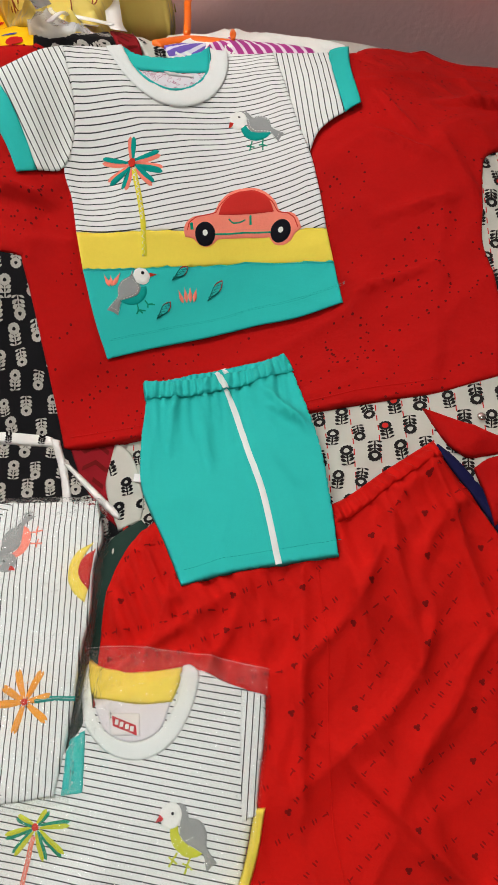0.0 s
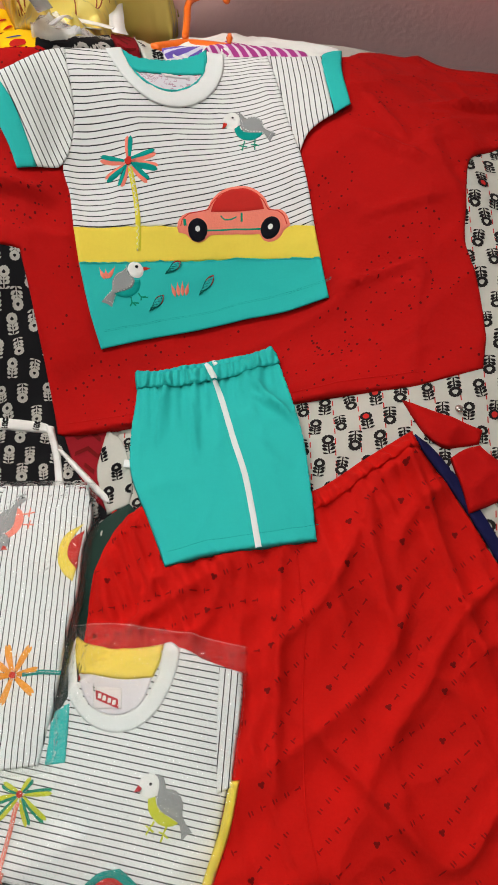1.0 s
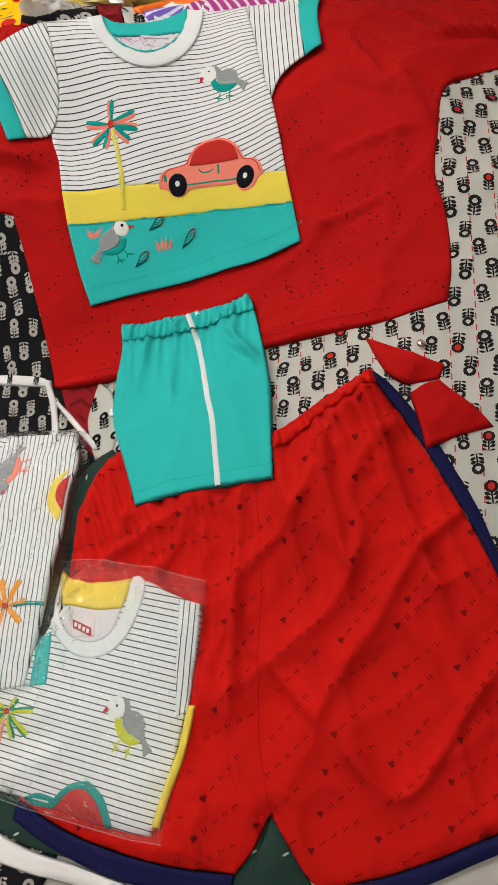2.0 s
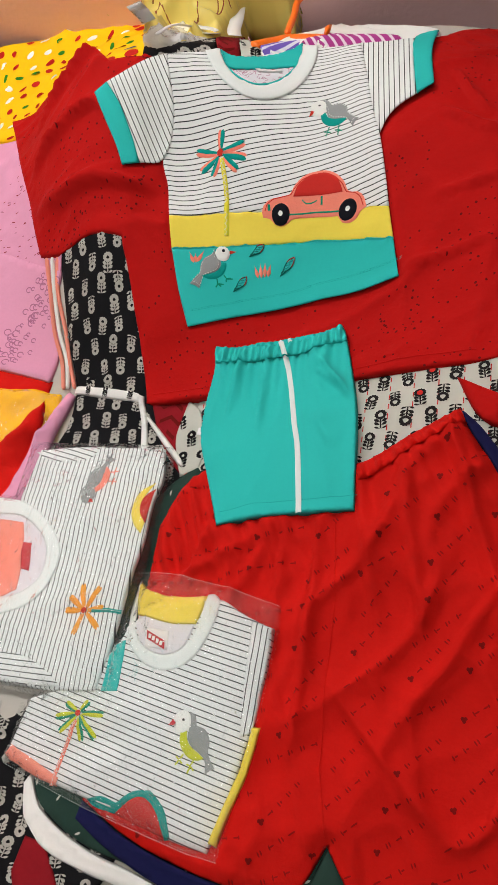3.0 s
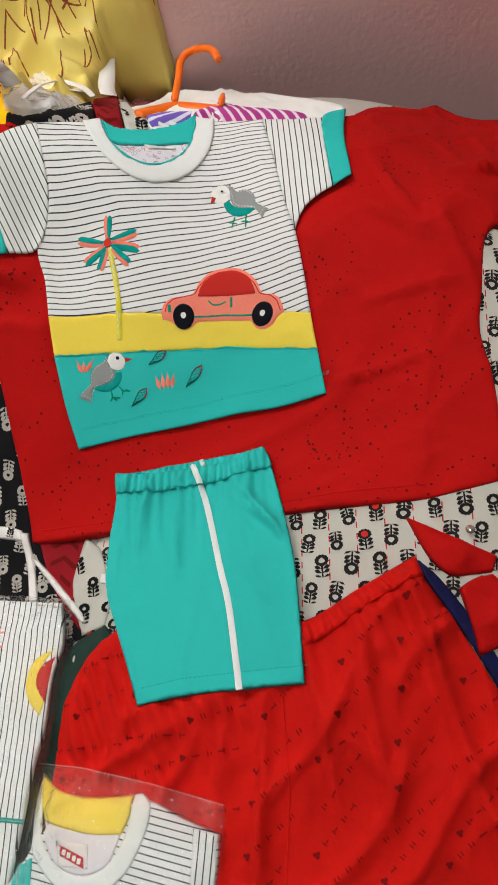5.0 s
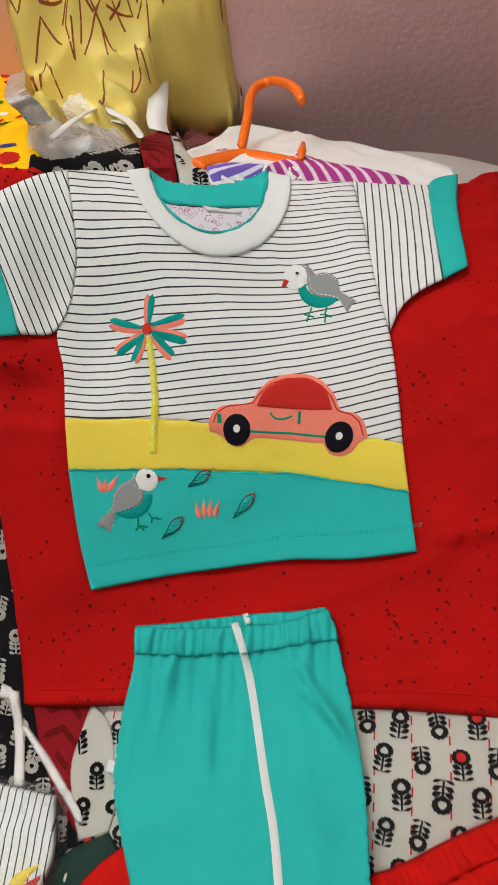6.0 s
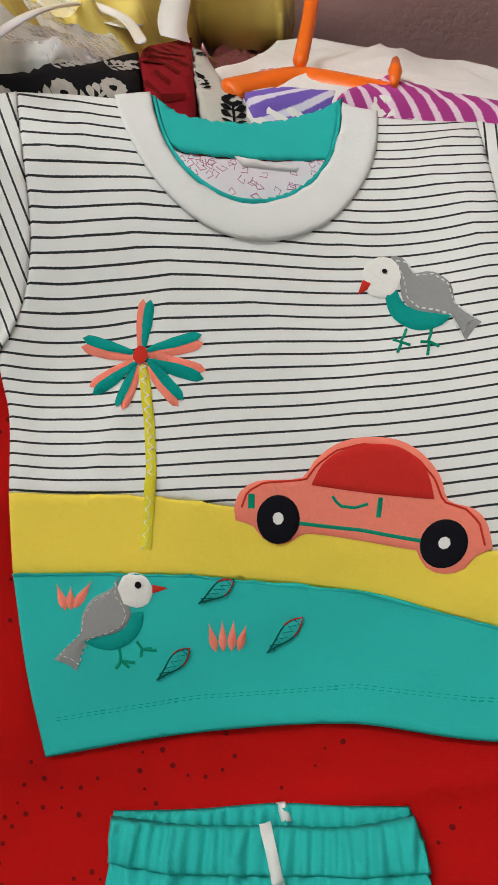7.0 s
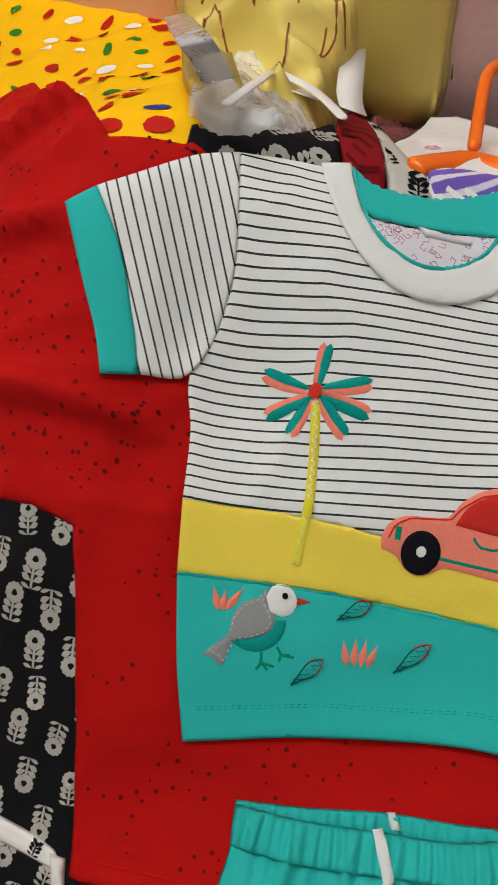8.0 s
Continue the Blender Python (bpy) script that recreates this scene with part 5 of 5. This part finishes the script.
# ---- bottle-green trousers, under the red ones
green = thing("green_trousers", "bottle-green cotton trousers with white border and small white print", "trousers", centre(green_o))
gl = sheet("leg", green_o, M_GREEN, green, 0.003, res=0.009, relief=crumple(61, 0.06, 0.004))
g2 = sheet("leg", green2_o, M_GREEN, green, 0.003, res=0.009)
sheet("border", greenw_o, M_WHITE, green, 0.003, res=0.006, label="white border band")
rnd = random.Random(8)
bits = []
for i in range(-12, 13):
    for j in range(-14, 14):
        x, y = -0.06 + 0.028 * i + rnd.uniform(-0.004, 0.004), -0.14 + 0.026 * j + rnd.uniform(-0.004, 0.004)
        a = rnd.uniform(0, 3)
        bits.append(disc(x, y, 0.0032, 6, 0.0011, a))
marks("letter_print", bits, M_CREAM, green, gl, kind="stuff")
marks("letter_print", bits, M_CREAM, green, g2, kind="stuff")

# ---- red trousers
trous = thing("red_trousers", "bright red cotton trousers with navy hem and dark print", "trousers", centre(trous_o))


def trouser_relief(x, y):
    h = crumple(71, 0.09, 0.005, 3, 70)(x, y) + 0.010 * ridges(x, y, 0.05, 75, 3, 55, 5) + 0.005 * ridges(x, y, 0.03, 85, 4, 115, 5)
    run = math.degrees(math.atan2(trous_o[0][1] - trous_o[2][1], trous_o[0][0] - trous_o[2][0]))
    k0, k1 = math.cos(radians(run)), math.sin(radians(run))
    down = np.clip(((x - trous_o[2][0]) * k1 - (y - trous_o[2][1]) * k0) / 0.11, 0, 1)
    h = h + 0.012 * (1 - down) ** 2 * pleats(x, y, 0.017, 79, run + 84)
    for a, b, c, d, w, k in ((0.08, 0.20, 0.10, -0.06, 0.010, 0.007), (0.14, 0.24, 0.20, 0.06, 0.010, 0.007), (0.18, 0.27, 0.30, 0.02, 0.013, 0.009), (0.11, 0.20, 0.155, 0.07, 0.008, 0.005), (-0.02, 0.17, -0.06, 0.02, 0.012, 0.006), (0.05, 0.16, 0.06, -0.02, 0.009, 0.005), (0.12, 0.02, 0.24, -0.08, 0.014, 0.006), (-0.02, -0.06, 0.08, -0.02, 0.012, 0.005), (-0.04, -0.12, 0.07, -0.09, 0.012, 0.006)):
        h = h + fold(x, y, a, b, c, d, 0.8 * w, 1.4 * k)
    return h


tb = sheet("trouser_body", trous_o, M_REDT, trous, 0.004, res=0.0045, relief=trouser_relief, drop=0.014)
sheet("waistband", trband_o, M_REDT, trous, 0.0008, res=0.002, drop=0.001, taper=0.002, relief=lambda x, y: 0.0055 * pleats(x, y, 0.0085, 73, 122), label="gathered elastic waistband")
sheet("hem_band", navyl_o, M_NAVY, trous, 0.004, res=0.006, label="navy hem band")
sheet("hem_band", navyr_o, M_NAVY, trous, 0.004, res=0.006, label="navy hem band")
sheet("side_band", navys_o, M_NAVY, trous, 0.003, res=0.005, label="navy side band")
bands("seam", [seam_k], 0.0016, M_REDT, trous, tb, 0.0014)
rnd = random.Random(77)
letters, heavy = [], []
for i in range(-9, 10):
    for j in range(-9, 10):
        u0, v0 = 0.052 * i + rnd.uniform(-0.004, 0.004), 0.034 * j + 0.5 * 0.034 * (i % 2) + rnd.uniform(-0.007, 0.007)
        a = radians(48 if (0.1 + u0) > 0.09 else 20) + rnd.uniform(-0.28, 0.28)
        cx, cy = 0.1 + u0, 0.02 + v0
        for k in range(5):
            x, y = cx + (k - 2) * 0.0112 * math.cos(a), cy + (k - 2) * 0.0112 * math.sin(a)
            if k == 0 and rnd.random() < 0.7:
                heavy += [disc(x + 0.0015 * math.cos(w), y + 0.0015 * math.sin(w), 0.0017, 6) for w in (a, a + 2.1, a + 4.2)]
            else:
                # two short bars for each letter
                t = a + math.pi / 2 + rnd.uniform(-0.15, 0.15)
                for off, r in ((-0.0014, 0.0019), (0.0014, rnd.uniform(0.0010, 0.0019))):
                    letters.append(disc(x + off * math.cos(a), y + off * math.sin(a), 1.4 * r, 6, 0.0008, t if rnd.random() < 0.7 else a))
marks("letter_print", letters, M_LETTER, trous, tb, 0.0007, kind="stuff")
marks("blot_print", heavy, M_BLOT, trous, tb, 0.0007, kind="stuff")

bow = thing("fabric_bow", "red punched cotton bow with pointed tails and a silver stud", "bow", centre(bow1_o))
sheet("tail", bow1_o, M_RED, bow, 0.003, res=0.005, relief=crumple(81, 0.04, 0.006))
b2 = sheet("tail", bow2_o, M_RED, bow, 0.003, res=0.005, relief=crumple(83, 0.04, 0.006))
bm = bmesh.new()
bmesh.ops.create_uvsphere(bm, u_segments=16, v_segments=8, radius=0.004)
for v in bm.verts:
    v.co = Vector((stud_k[0][0] + v.co.x, stud_k[0][1] + v.co.y, float(sample(STACK, *stud_k[0])) + 0.002 + v.co.z * 0.6))
part("stud", bm, M_STUD, bow, "silver stud")


# ---- folded shirts in clear packets
def ring_of(out, inn):
    return list(out) + list(inn)[::-1]


def sprig(parent, on, k, mats, width, trunk, trunk_mat, tw):
    """An embroidered palm: paired-colour leaves, a heart and a stitched trunk."""
    palm = None
    for i, tip in enumerate(k[1:]):
        a, b = Vector(k[0]), Vector(tip)
        d = (b - a)
        side = Vector((-d.y, d.x)).normalized() * width * 0.22
        for sgn, m in ((1, mats[0]), (-1, mats[1])):
            if i % 2:
                sgn = -sgn
            ring = frond(a + d * 0.10 + side * sgn * 0.5, b + side * sgn * 0.8, width * 0.46)
            sheet("leaf", ring, m, parent, 0.0012, res=0.003, drape=0, solid=0, step=0.003, drop=0.002, relief=lambda x, y: 0.0006 * ripple(x, y, 0.0016, 3, 4, 60))
    bands("trunk", [trunk], tw, trunk_mat, parent, on, 0.0024)
    bands("trunk_stitches", [[(x + tw * 0.35 * (-1) ** j, y) for j, (x, y) in enumerate(zip(np.interp(np.linspace(0, 1, 34), np.linspace(0, 1, len(trunk)), [p[0] for p in trunk]), np.interp(np.linspace(0, 1, 34), np.linspace(0, 1, len(trunk)), [p[1] for p in trunk])))]], tw * 0.22, M_WTHREAD, parent, on, 0.003)
    marks("heart", [disc(*k[0], width * 0.36, 10)], M_RTHREAD, parent, on, 0.0026, clip=False)


covers(*SHIRT_COVER, SHORTS_COVER, P1_COVER)


def like_bird(ring, head, tail, grow=1.0):
    """The open shirt's first bird patch, moved so that its head and tail lie at these points."""
    h0, t0 = complex(*centre(b1head)), complex(0.0285, 0.5896)
    turn = (complex(*tail) - complex(*head)) / (t0 - h0)
    return [((z := complex(*head) + grow * turn * (complex(x, y) - h0)).real, z.imag) for x, y in ring]


def packed_bird(pack, on, head, tail, head_mat, belly_mat, beak_mat, leg_mat):
    move = lambda ring: like_bird(ring, head, tail)
    cut = dict(thick=0.0012, res=0.003, drape=0, solid=0, step=0.003)
    wing = sheet("bird_patch", move(b1grey), M_GREY, pack, label="grey felt bird wing and tail", **cut)
    sheet("belly", move(b1belly), belly_mat, wing, **cut)
    sheet("head", move(b1head), head_mat, wing, **cut)
    marks("beak", [move(b1beak)], beak_mat, wing, on, 0.003, clip=False)
    marks("eye", [disc(*move(b1eye)[0], 0.0013, 8)], M_INK, wing, on, 0.0032, clip=False)
    g = move(b1legs)
    for i in (0, 5):
        bands("foot", [[g[i], g[i + 1], g[i + 2]], [g[i + 1], g[i + 3]], [g[i + 1], g[i + 4]]], 0.0016, leg_mat, wing, on, 0.0014)


p2 = thing("packed_shirt", "white striped baby shirt with yellow neckband folded in a clear packet", "packet", centre(p2shirt_o), "packed shirts")
p2s = sheet("shirt", p2shirt_o, M_STRIPE, p2, level=0.001, res=0.005, angle=-4.5, relief=crumple(91, 0.06, 0.003), drop=0.016, solid=0.002)
sheet("yellow_edge", p2yel_o, M_YELLOW, p2, 0.004, res=0.005, drop=0.016)
sheet("folded_sleeve", p2fold_o, M_STRIPE, p2, 0.0015, res=0.004, angle=-88.2, drape=0)
sheet("teal_edge", p2teal_o, M_TEAL, p2, 0.0015, res=0.004, label="teal hem edge")
sheet("peach_edge", p2peach_o, M_PEACH, p2, 0.002, res=0.005)
sheet("lining", p2lin_o, M_LINING, p2, 0.001, res=0.004)
lab = sheet("label", p2lab_o, M_TAPE, p2, 0.001, res=0.003, drape=0, label="white woven label with red block")
c = centre(p2lab_o)
marks("label_print", [[(c[0] + a * 0.011 - b * 0.001, c[1] + b * 0.004 - 0.001 - a * 0.003) for a, b in ((-1, -1), (1, -1), (1, 1), (-1, 1))]], M_TAGRED, lab, lab, 0.0012, clip=False)
marks("label_bars", [[(c[0] + u + a * 0.0016, c[1] + b * 0.002 - 0.001 - u * 0.3) for a, b in ((-1, -1), (1, -1), (1, 1), (-1, 1))] for u in (-0.007, -0.0025, 0.0025, 0.007)], M_FELTW, lab, lab, 0.0020, clip=False)
sheet("neckband", p2back_o, M_YELLOW, p2, 0.003, res=0.004, label="yellow neckband")
sheet("collar", p2collar_o, M_KNIT, p2, 0.0014, res=0.004, drop=0.0012, bend=60)
k = p2bird_k
packed_bird(p2, p2s, k[0], k[3], M_FELTW, M_LTHREAD, M_TAGRED, M_LTHREAD)
sprig(p2, p2s, p2palm_k, (M_GTHREAD, M_LTHREAD), 0.0085, p2trunk_k, M_CORAL, 0.004)
sheet("car_rim", p2cart, M_TEALD, p2, 0.0012, res=0.004, drape=0, step=0.003)
sheet("car_window", p2carr, M_REDSATIN, p2, 0.0012, res=0.004, drape=0, step=0.003)
w = sheet("wrapper", p2bag_o, M_FILM, p2, 0.002, res=0.005, relief=lambda x, y: crumple(93, 0.03, 0.006)(x, y), solid=0, drop=0.016, label="clear crinkled plastic wrapper", drape=7)
w.visible_shadow = False
bands("heat_seal", [[p2bag_o[0], p2bag_o[1], p2bag_o[2], p2bag_o[3]]], 0.0007, M_WTHREAD, w, w, 0.0003, dash=0.0011, gap=0.0016)
bands("heat_seal", [p2bag_o[8:14]], 0.0007, M_WTHREAD, w, w, 0.0003, dash=0.0011, gap=0.0016)

covers(*SHIRT_COVER, SHORTS_COVER)
p1 = thing("packed_shirt", "white striped baby shirt with peach neckband folded in a clear packet", "packet", centre(p1shirt_o), "packed shirts")
p1s = sheet("shirt", p1shirt_o, M_STRIPE, p1, level=0.003, res=0.005, angle=96, relief=crumple(95, 0.06, 0.003), drop=0.006, solid=0.002)
sheet("folded_sleeve", p1top_o, M_STRIPE, p1, 0.0008, res=0.004, angle=-7.9, drape=0)
sheet("folded_hem", p1low_o, M_STRIPE, p1, 0.0008, res=0.004, angle=6.8, drape=0)
sheet("lining", p1coli_o, M_LINING, p1, 0.0008, res=0.005, drape=0)
sheet("neckband", p1inner_o, M_PEACH, p1, 0.001, res=0.005, drape=0, label="peach neckband")
lab = sheet("label", p1lab_o, M_TAGRED, p1, 0.001, res=0.003, drape=0, label="small red woven label")
sheet("collar", ring_of(p1collar_o, p1coli_o), M_KNIT, p1, 0.0014, res=0.004, bend=60, drop=0.0012)
k = p1bird_k
packed_bird(p1, p1s, k[0], k[5], M_GREY, M_CORAL, M_RTHREAD, M_CORAL)
sprig(p1, p1s, p1palm_k, (M_OTHREAD, M_OTHREAD), 0.0085, p1trunk_k, M_TEALD, 0.004)
sheet("car_rim", p1cary, M_YELLOW, p1, 0.0012, res=0.004, drape=0, step=0.003)
sheet("car_window", p1carr, M_REDSATIN, p1, 0.0012, res=0.004, drape=0, step=0.003)
w = sheet("wrapper", p1bag_o, M_FILM, p1, 0.002, res=0.005, relief=crumple(97, 0.03, 0.006), solid=0, drop=0.016, label="clear crinkled plastic wrapper", drape=7)
w.visible_shadow = False

# ---- teal shorts
covers(*SHIRT_COVER)
shorts = thing("baby_shorts", "teal jersey baby shorts with white piping and gathered elastic waist", "shorts", centre(shorts_o))


def shorts_relief(x, y):
    # gathers run down from the waist and die out towards the hem
    d = np.clip((SH_WAIST(x) - y) / 0.15, 0, 1)
    h = 0.011 * (1 - d) ** 4 * pleats(x, y, 0.0105, 101, 100) + 0.010 * (1 - d) ** 1.5 * ridges(x, y, 0.026, 103, 5, 95, 4)
    h = h + fold(x, y, 0.03, 0.345, 0.088, 0.285, 0.007, 0.011) + fold(x, y, 0.035, 0.325, 0.075, 0.30, 0.005, 0.007) + fold(x, y, -0.03, 0.335, -0.005, 0.24, 0.005, 0.007) + fold(x, y, -0.055, 0.325, -0.05, 0.26, 0.005, 0.006) + fold(x, y, 0.05, 0.27, 0.08, 0.23, 0.012, 0.005)
    return h + crumple(105, 0.08, 0.003, 2, 80)(x, y)


sheet("back_waistband", shback_o, M_TEAL, shorts, 0.0015, res=0.0018, taper=0.002, relief=lambda x, y: 0.0042 * pleats(x, y, 0.0068, 109, 102), label="inner back of the elastic waist")
sb = sheet("front", shorts_o, M_TEAL, shorts, level=0.005, res=0.003, relief=shorts_relief, drop=0.014, solid=0.002)
wb = sheet("waistband", shband_o, M_TEAL, shorts, 0.0008, res=0.0016, drop=0.001, taper=0.002, relief=lambda x, y: 0.0048 * pleats(x, y, 0.0068, 107, 102), label="gathered elastic waistband")
pipe_k = [tuple((np.array(piping_o[i]) + np.array(piping_o[j])) / 2) for i, j in ((0, 1), (9, 2), (8, 3), (7, 4), (6, 5))]
pipe_k = [tuple(p) for p in curve_plan(pipe_k)]
bands("piping", [[p for p in pipe_k if p[1] > 0.337]], 0.0056, M_KNIT, shorts, wb, 0.0042, "white side piping")
bands("piping", [[p for p in pipe_k if p[1] < 0.342]], 0.0056, M_KNIT, shorts, sb, 0.0024, "white side piping")
sheet("piping", pipe2_o, M_KNIT, shorts, 0.0012, res=0.003, drape=0)
hem = np.array(shorts_o[9:13])
bands("hem_stitches", [[(x, y + 0.014) for x, y in hem]], 0.0007, M_TEALD, shorts, sb, 0.0004, dash=0.0025, gap=0.001)
t0 = shorts_o[15]
box("side_tag", (t0[0] - 0.006, t0[1] - 0.004, float(sample(STACK, *t0)) - 0.004), (t0[0] + 0.004, t0[1] + 0.004, float(sample(STACK, *t0)) - 0.002), M_TAPE, shorts)

# ---- the striped baby shirt
shirt = thing("baby_t_shirt", "white striped baby T-shirt with teal cuffs and car applique", "shirt", centre(teal_o))
covers()
ln = sheet("lining", lining_o, M_LINING, shirt, level=-0.0015, res=0.004, label="pale printed inner back")
rnd = random.Random(3)
scr = []
lo, hi = np.min(lining_o, 0), np.max(lining_o, 0)
for k in range(110):
    x, y, a = rnd.uniform(lo[0], hi[0]), rnd.uniform(lo[1], hi[1]), rnd.uniform(0, 6)
    path = [(x + 0.0034 * math.cos(a + 0.9 * i) * (1 - i / 9), y + 0.0028 * math.sin(a + 0.9 * i) * (1 - i / 9)) for i in range(7)]
    if inside(np.array(lining_o), np.array([p[0] for p in path]), np.array([p[1] for p in path])).all():
        scr.append(path)
bands("scroll_print", scr, 0.0007, M_EMB, ln, ln, 0.0003, kind="stuff")
sheet("neck_tape", backband_o, M_TEAL, shirt, level=0.0, res=0.003, label="teal inner neck tape")
tg = sheet("size_tag", tag_o, M_TAPE, shirt, 0.002, res=0.003, label="small folded size tag")

BODY = dict(level=0.003, res=0.005, drop=0.0010, solid=0.0016)


def chest_relief(x, y):
    h = crumple(111, 0.07, 0.0022, 2, 20)(x, y)
    for k in range(4):
        h = h + fold(x, y, 0.075 + 0.004 * k, 0.560 - 0.012 * k, 0.105, 0.585 - 0.022 * k, 0.004, 0.002)
    return h


bd = sheet("chest", body_o, M_STRIPE, shirt, angle=15.5, relief=chest_relief, **BODY)
yl = sheet("yellow_band", yellow_o, M_YELLOW, shirt, relief=crumple(113, 0.05, 0.002), **BODY)
tl = sheet("teal_band", teal_o, M_TEAL, shirt, relief=crumple(115, 0.06, 0.002), **BODY)
sl = sheet("sleeve", sleeve_l_o, M_STRIPE, shirt, angle=SLEEVE_L, relief=crumple(117, 0.05, 0.003, 3, 70), **BODY)
cl = sheet("cuff", cuff_l_o, M_TEAL, shirt, label="teal cuff", **BODY)
sr = sheet("sleeve", sleeve_r_o, M_STRIPE, shirt, angle=SLEEVE_R, relief=crumple(119, 0.05, 0.003, 3, 100), **BODY)
cr = sheet("cuff", cuff_r_o, M_TEAL, shirt, label="teal cuff", **BODY)
ri = sheet("neck_rim", ring_of(collar_in, rim_in), M_TEAL, shirt, level=0.0040, res=0.003, step=0.004, bend=60, label="teal neck rim")
co = sheet("collar", ring_of(collar_out, collar_in), M_KNIT, shirt, level=0.0044, res=0.004, bend=60, drop=0.001, label="white ribbed collar")
a = np.array(teal_o[6:11])
bands("hem_stitches", [[(x, y + 0.017) for x, y in a], [(x, y + 0.0185) for x, y in a]], 0.0006, M_TEALD, tl, tl, 0.0003, dash=0.0022, gap=0.0014)
bands("seam", [teal_o[0:6]], 0.0011, M_TEAL, tl, tl, 0.0006)
PIECE = dict(thick=0.0014, res=0.003, drape=0, solid=0, step=0.003, drop=0.002)


def bird_patch(grey, belly, head, beak, legs, eye, on):
    b = sheet("bird_patch", grey, M_GREY, shirt, label="felt bird patch with grey wing and tail", **PIECE)
    sheet("belly", belly, M_TEALD, b, label="teal felt bird belly", **PIECE)
    sheet("head", head, M_FELTW, b, label="white felt bird head", **PIECE)
    sheet("beak", beak, M_RTHREAD, b, **PIECE)
    r = np.hypot(eye[1][0] - eye[0][0], eye[1][1] - eye[0][1])
    marks("eye", [disc(*eye[0], r, 10)], M_INK, b, on, 0.0024, clip=False)
    for i in (0, 5):
        bands("foot", [[legs[i], legs[i + 1], legs[i + 2]], [legs[i + 1], legs[i + 3]], [legs[i + 1], legs[i + 4]]], 0.0014, M_GTHREAD, b, on, 0.0012)
    m = np.array(grey)
    inner = m.mean(0) + (m - m.mean(0)) * 0.86
    bands("stitching", [np.vstack([inner, inner[:1]])], 0.0006, M_WTHREAD, b, on, 0.0022, dash=0.0018, gap=0.0014)


bird_patch(b1grey, b1belly, b1head, b1beak, b1legs, b1eye, bd)
bird_patch(b2grey, b2belly, b2head, b2beak, b2legs, b2eye, tl)
sprig(shirt, bd, palm_k, (M_CORAL, M_TEALD), 0.0105, trunk_k, M_TREAD, 0.0052)
bands("trunk", [trunk_k[-2:]], 0.0052, M_TREAD, shirt, yl, 0.0024)

car = sheet("car_patch", car_o, M_CORAL, shirt, thick=0.0014, res=0.003, drape=2, solid=0, step=0.004, drop=0.003, label="coral felt car")
m = np.array(car_o)
inner = m.mean(0) + (m - m.mean(0)) * np.array([0.94, 0.90])
bands("seam", [np.vstack([inner, inner[:1]])[:14]], 0.0009, M_RTHREAD, car, car, 0.0008)
sheet("window", window_o, M_REDSATIN, car, label="glossy red car window", **PIECE)
for i in (0, 2):
    c0, r = wheel_k[i], np.hypot(wheel_k[i + 1][0] - wheel_k[i][0], wheel_k[i + 1][1] - wheel_k[i][1])
    wh = sheet("wheel", disc(*c0, r, 24), M_INK, car, label="black felt car wheel", **PIECE)
    marks("hub", [disc(*c0, r * 0.26, 8)], M_FELTW, car, wh, 0.0008, clip=False)
h = handle_k
bands("handle", [h[0:4]], 0.0013, M_GTHREAD, car, car, 0.001)
bands("latch", [h[4:6]], 0.0022, M_GTHREAD, car, car, 0.001)
bands("sill", [h[6:9]], 0.0016, M_GTHREAD, car, car, 0.001)
bands("headlight", [h[9:11]], 0.0032, M_GTHREAD, car, car, 0.001)
g = grass_k
for base, tips in (((g[0], g[1]), g[2:5]), ((g[5], g[6]), g[7:11])):
    n = len(tips)
    for i, tip in enumerate(tips):
        f = i / max(1, n - 1)
        foot = (base[0][0] + (base[1][0] - base[0][0]) * f, base[0][1] + (base[1][1] - base[0][1]) * f)
        sheet("grass_blade", lens(tip, (2 * foot[0] - tip[0] + 0.7 * (tip[0] - foot[0]), foot[1] - 0.002), 0.0042, 6), M_CORAL, shirt, **PIECE)
for i in (0, 2, 4):
    ring = lens(leaf_k[i], leaf_k[i + 1], 0.007)
    sheet("leaf", ring, M_TEAL, shirt, **PIECE)
    bands("leaf_stitches", [ring + ring[:1], [(leaf_k[i][0] + (leaf_k[i + 1][0] - leaf_k[i][0]) * f + 0.0022 * (-1) ** q, leaf_k[i][1] + (leaf_k[i + 1][1] - leaf_k[i][1]) * f) for q, f in enumerate(np.linspace(0.1, 0.9, 10))]], 0.0007, M_DTHREAD, shirt, tl, 0.0022)
    bands("leaf_edge", [ring[5:12]], 0.0008, M_RTHREAD, shirt, tl, 0.0023)
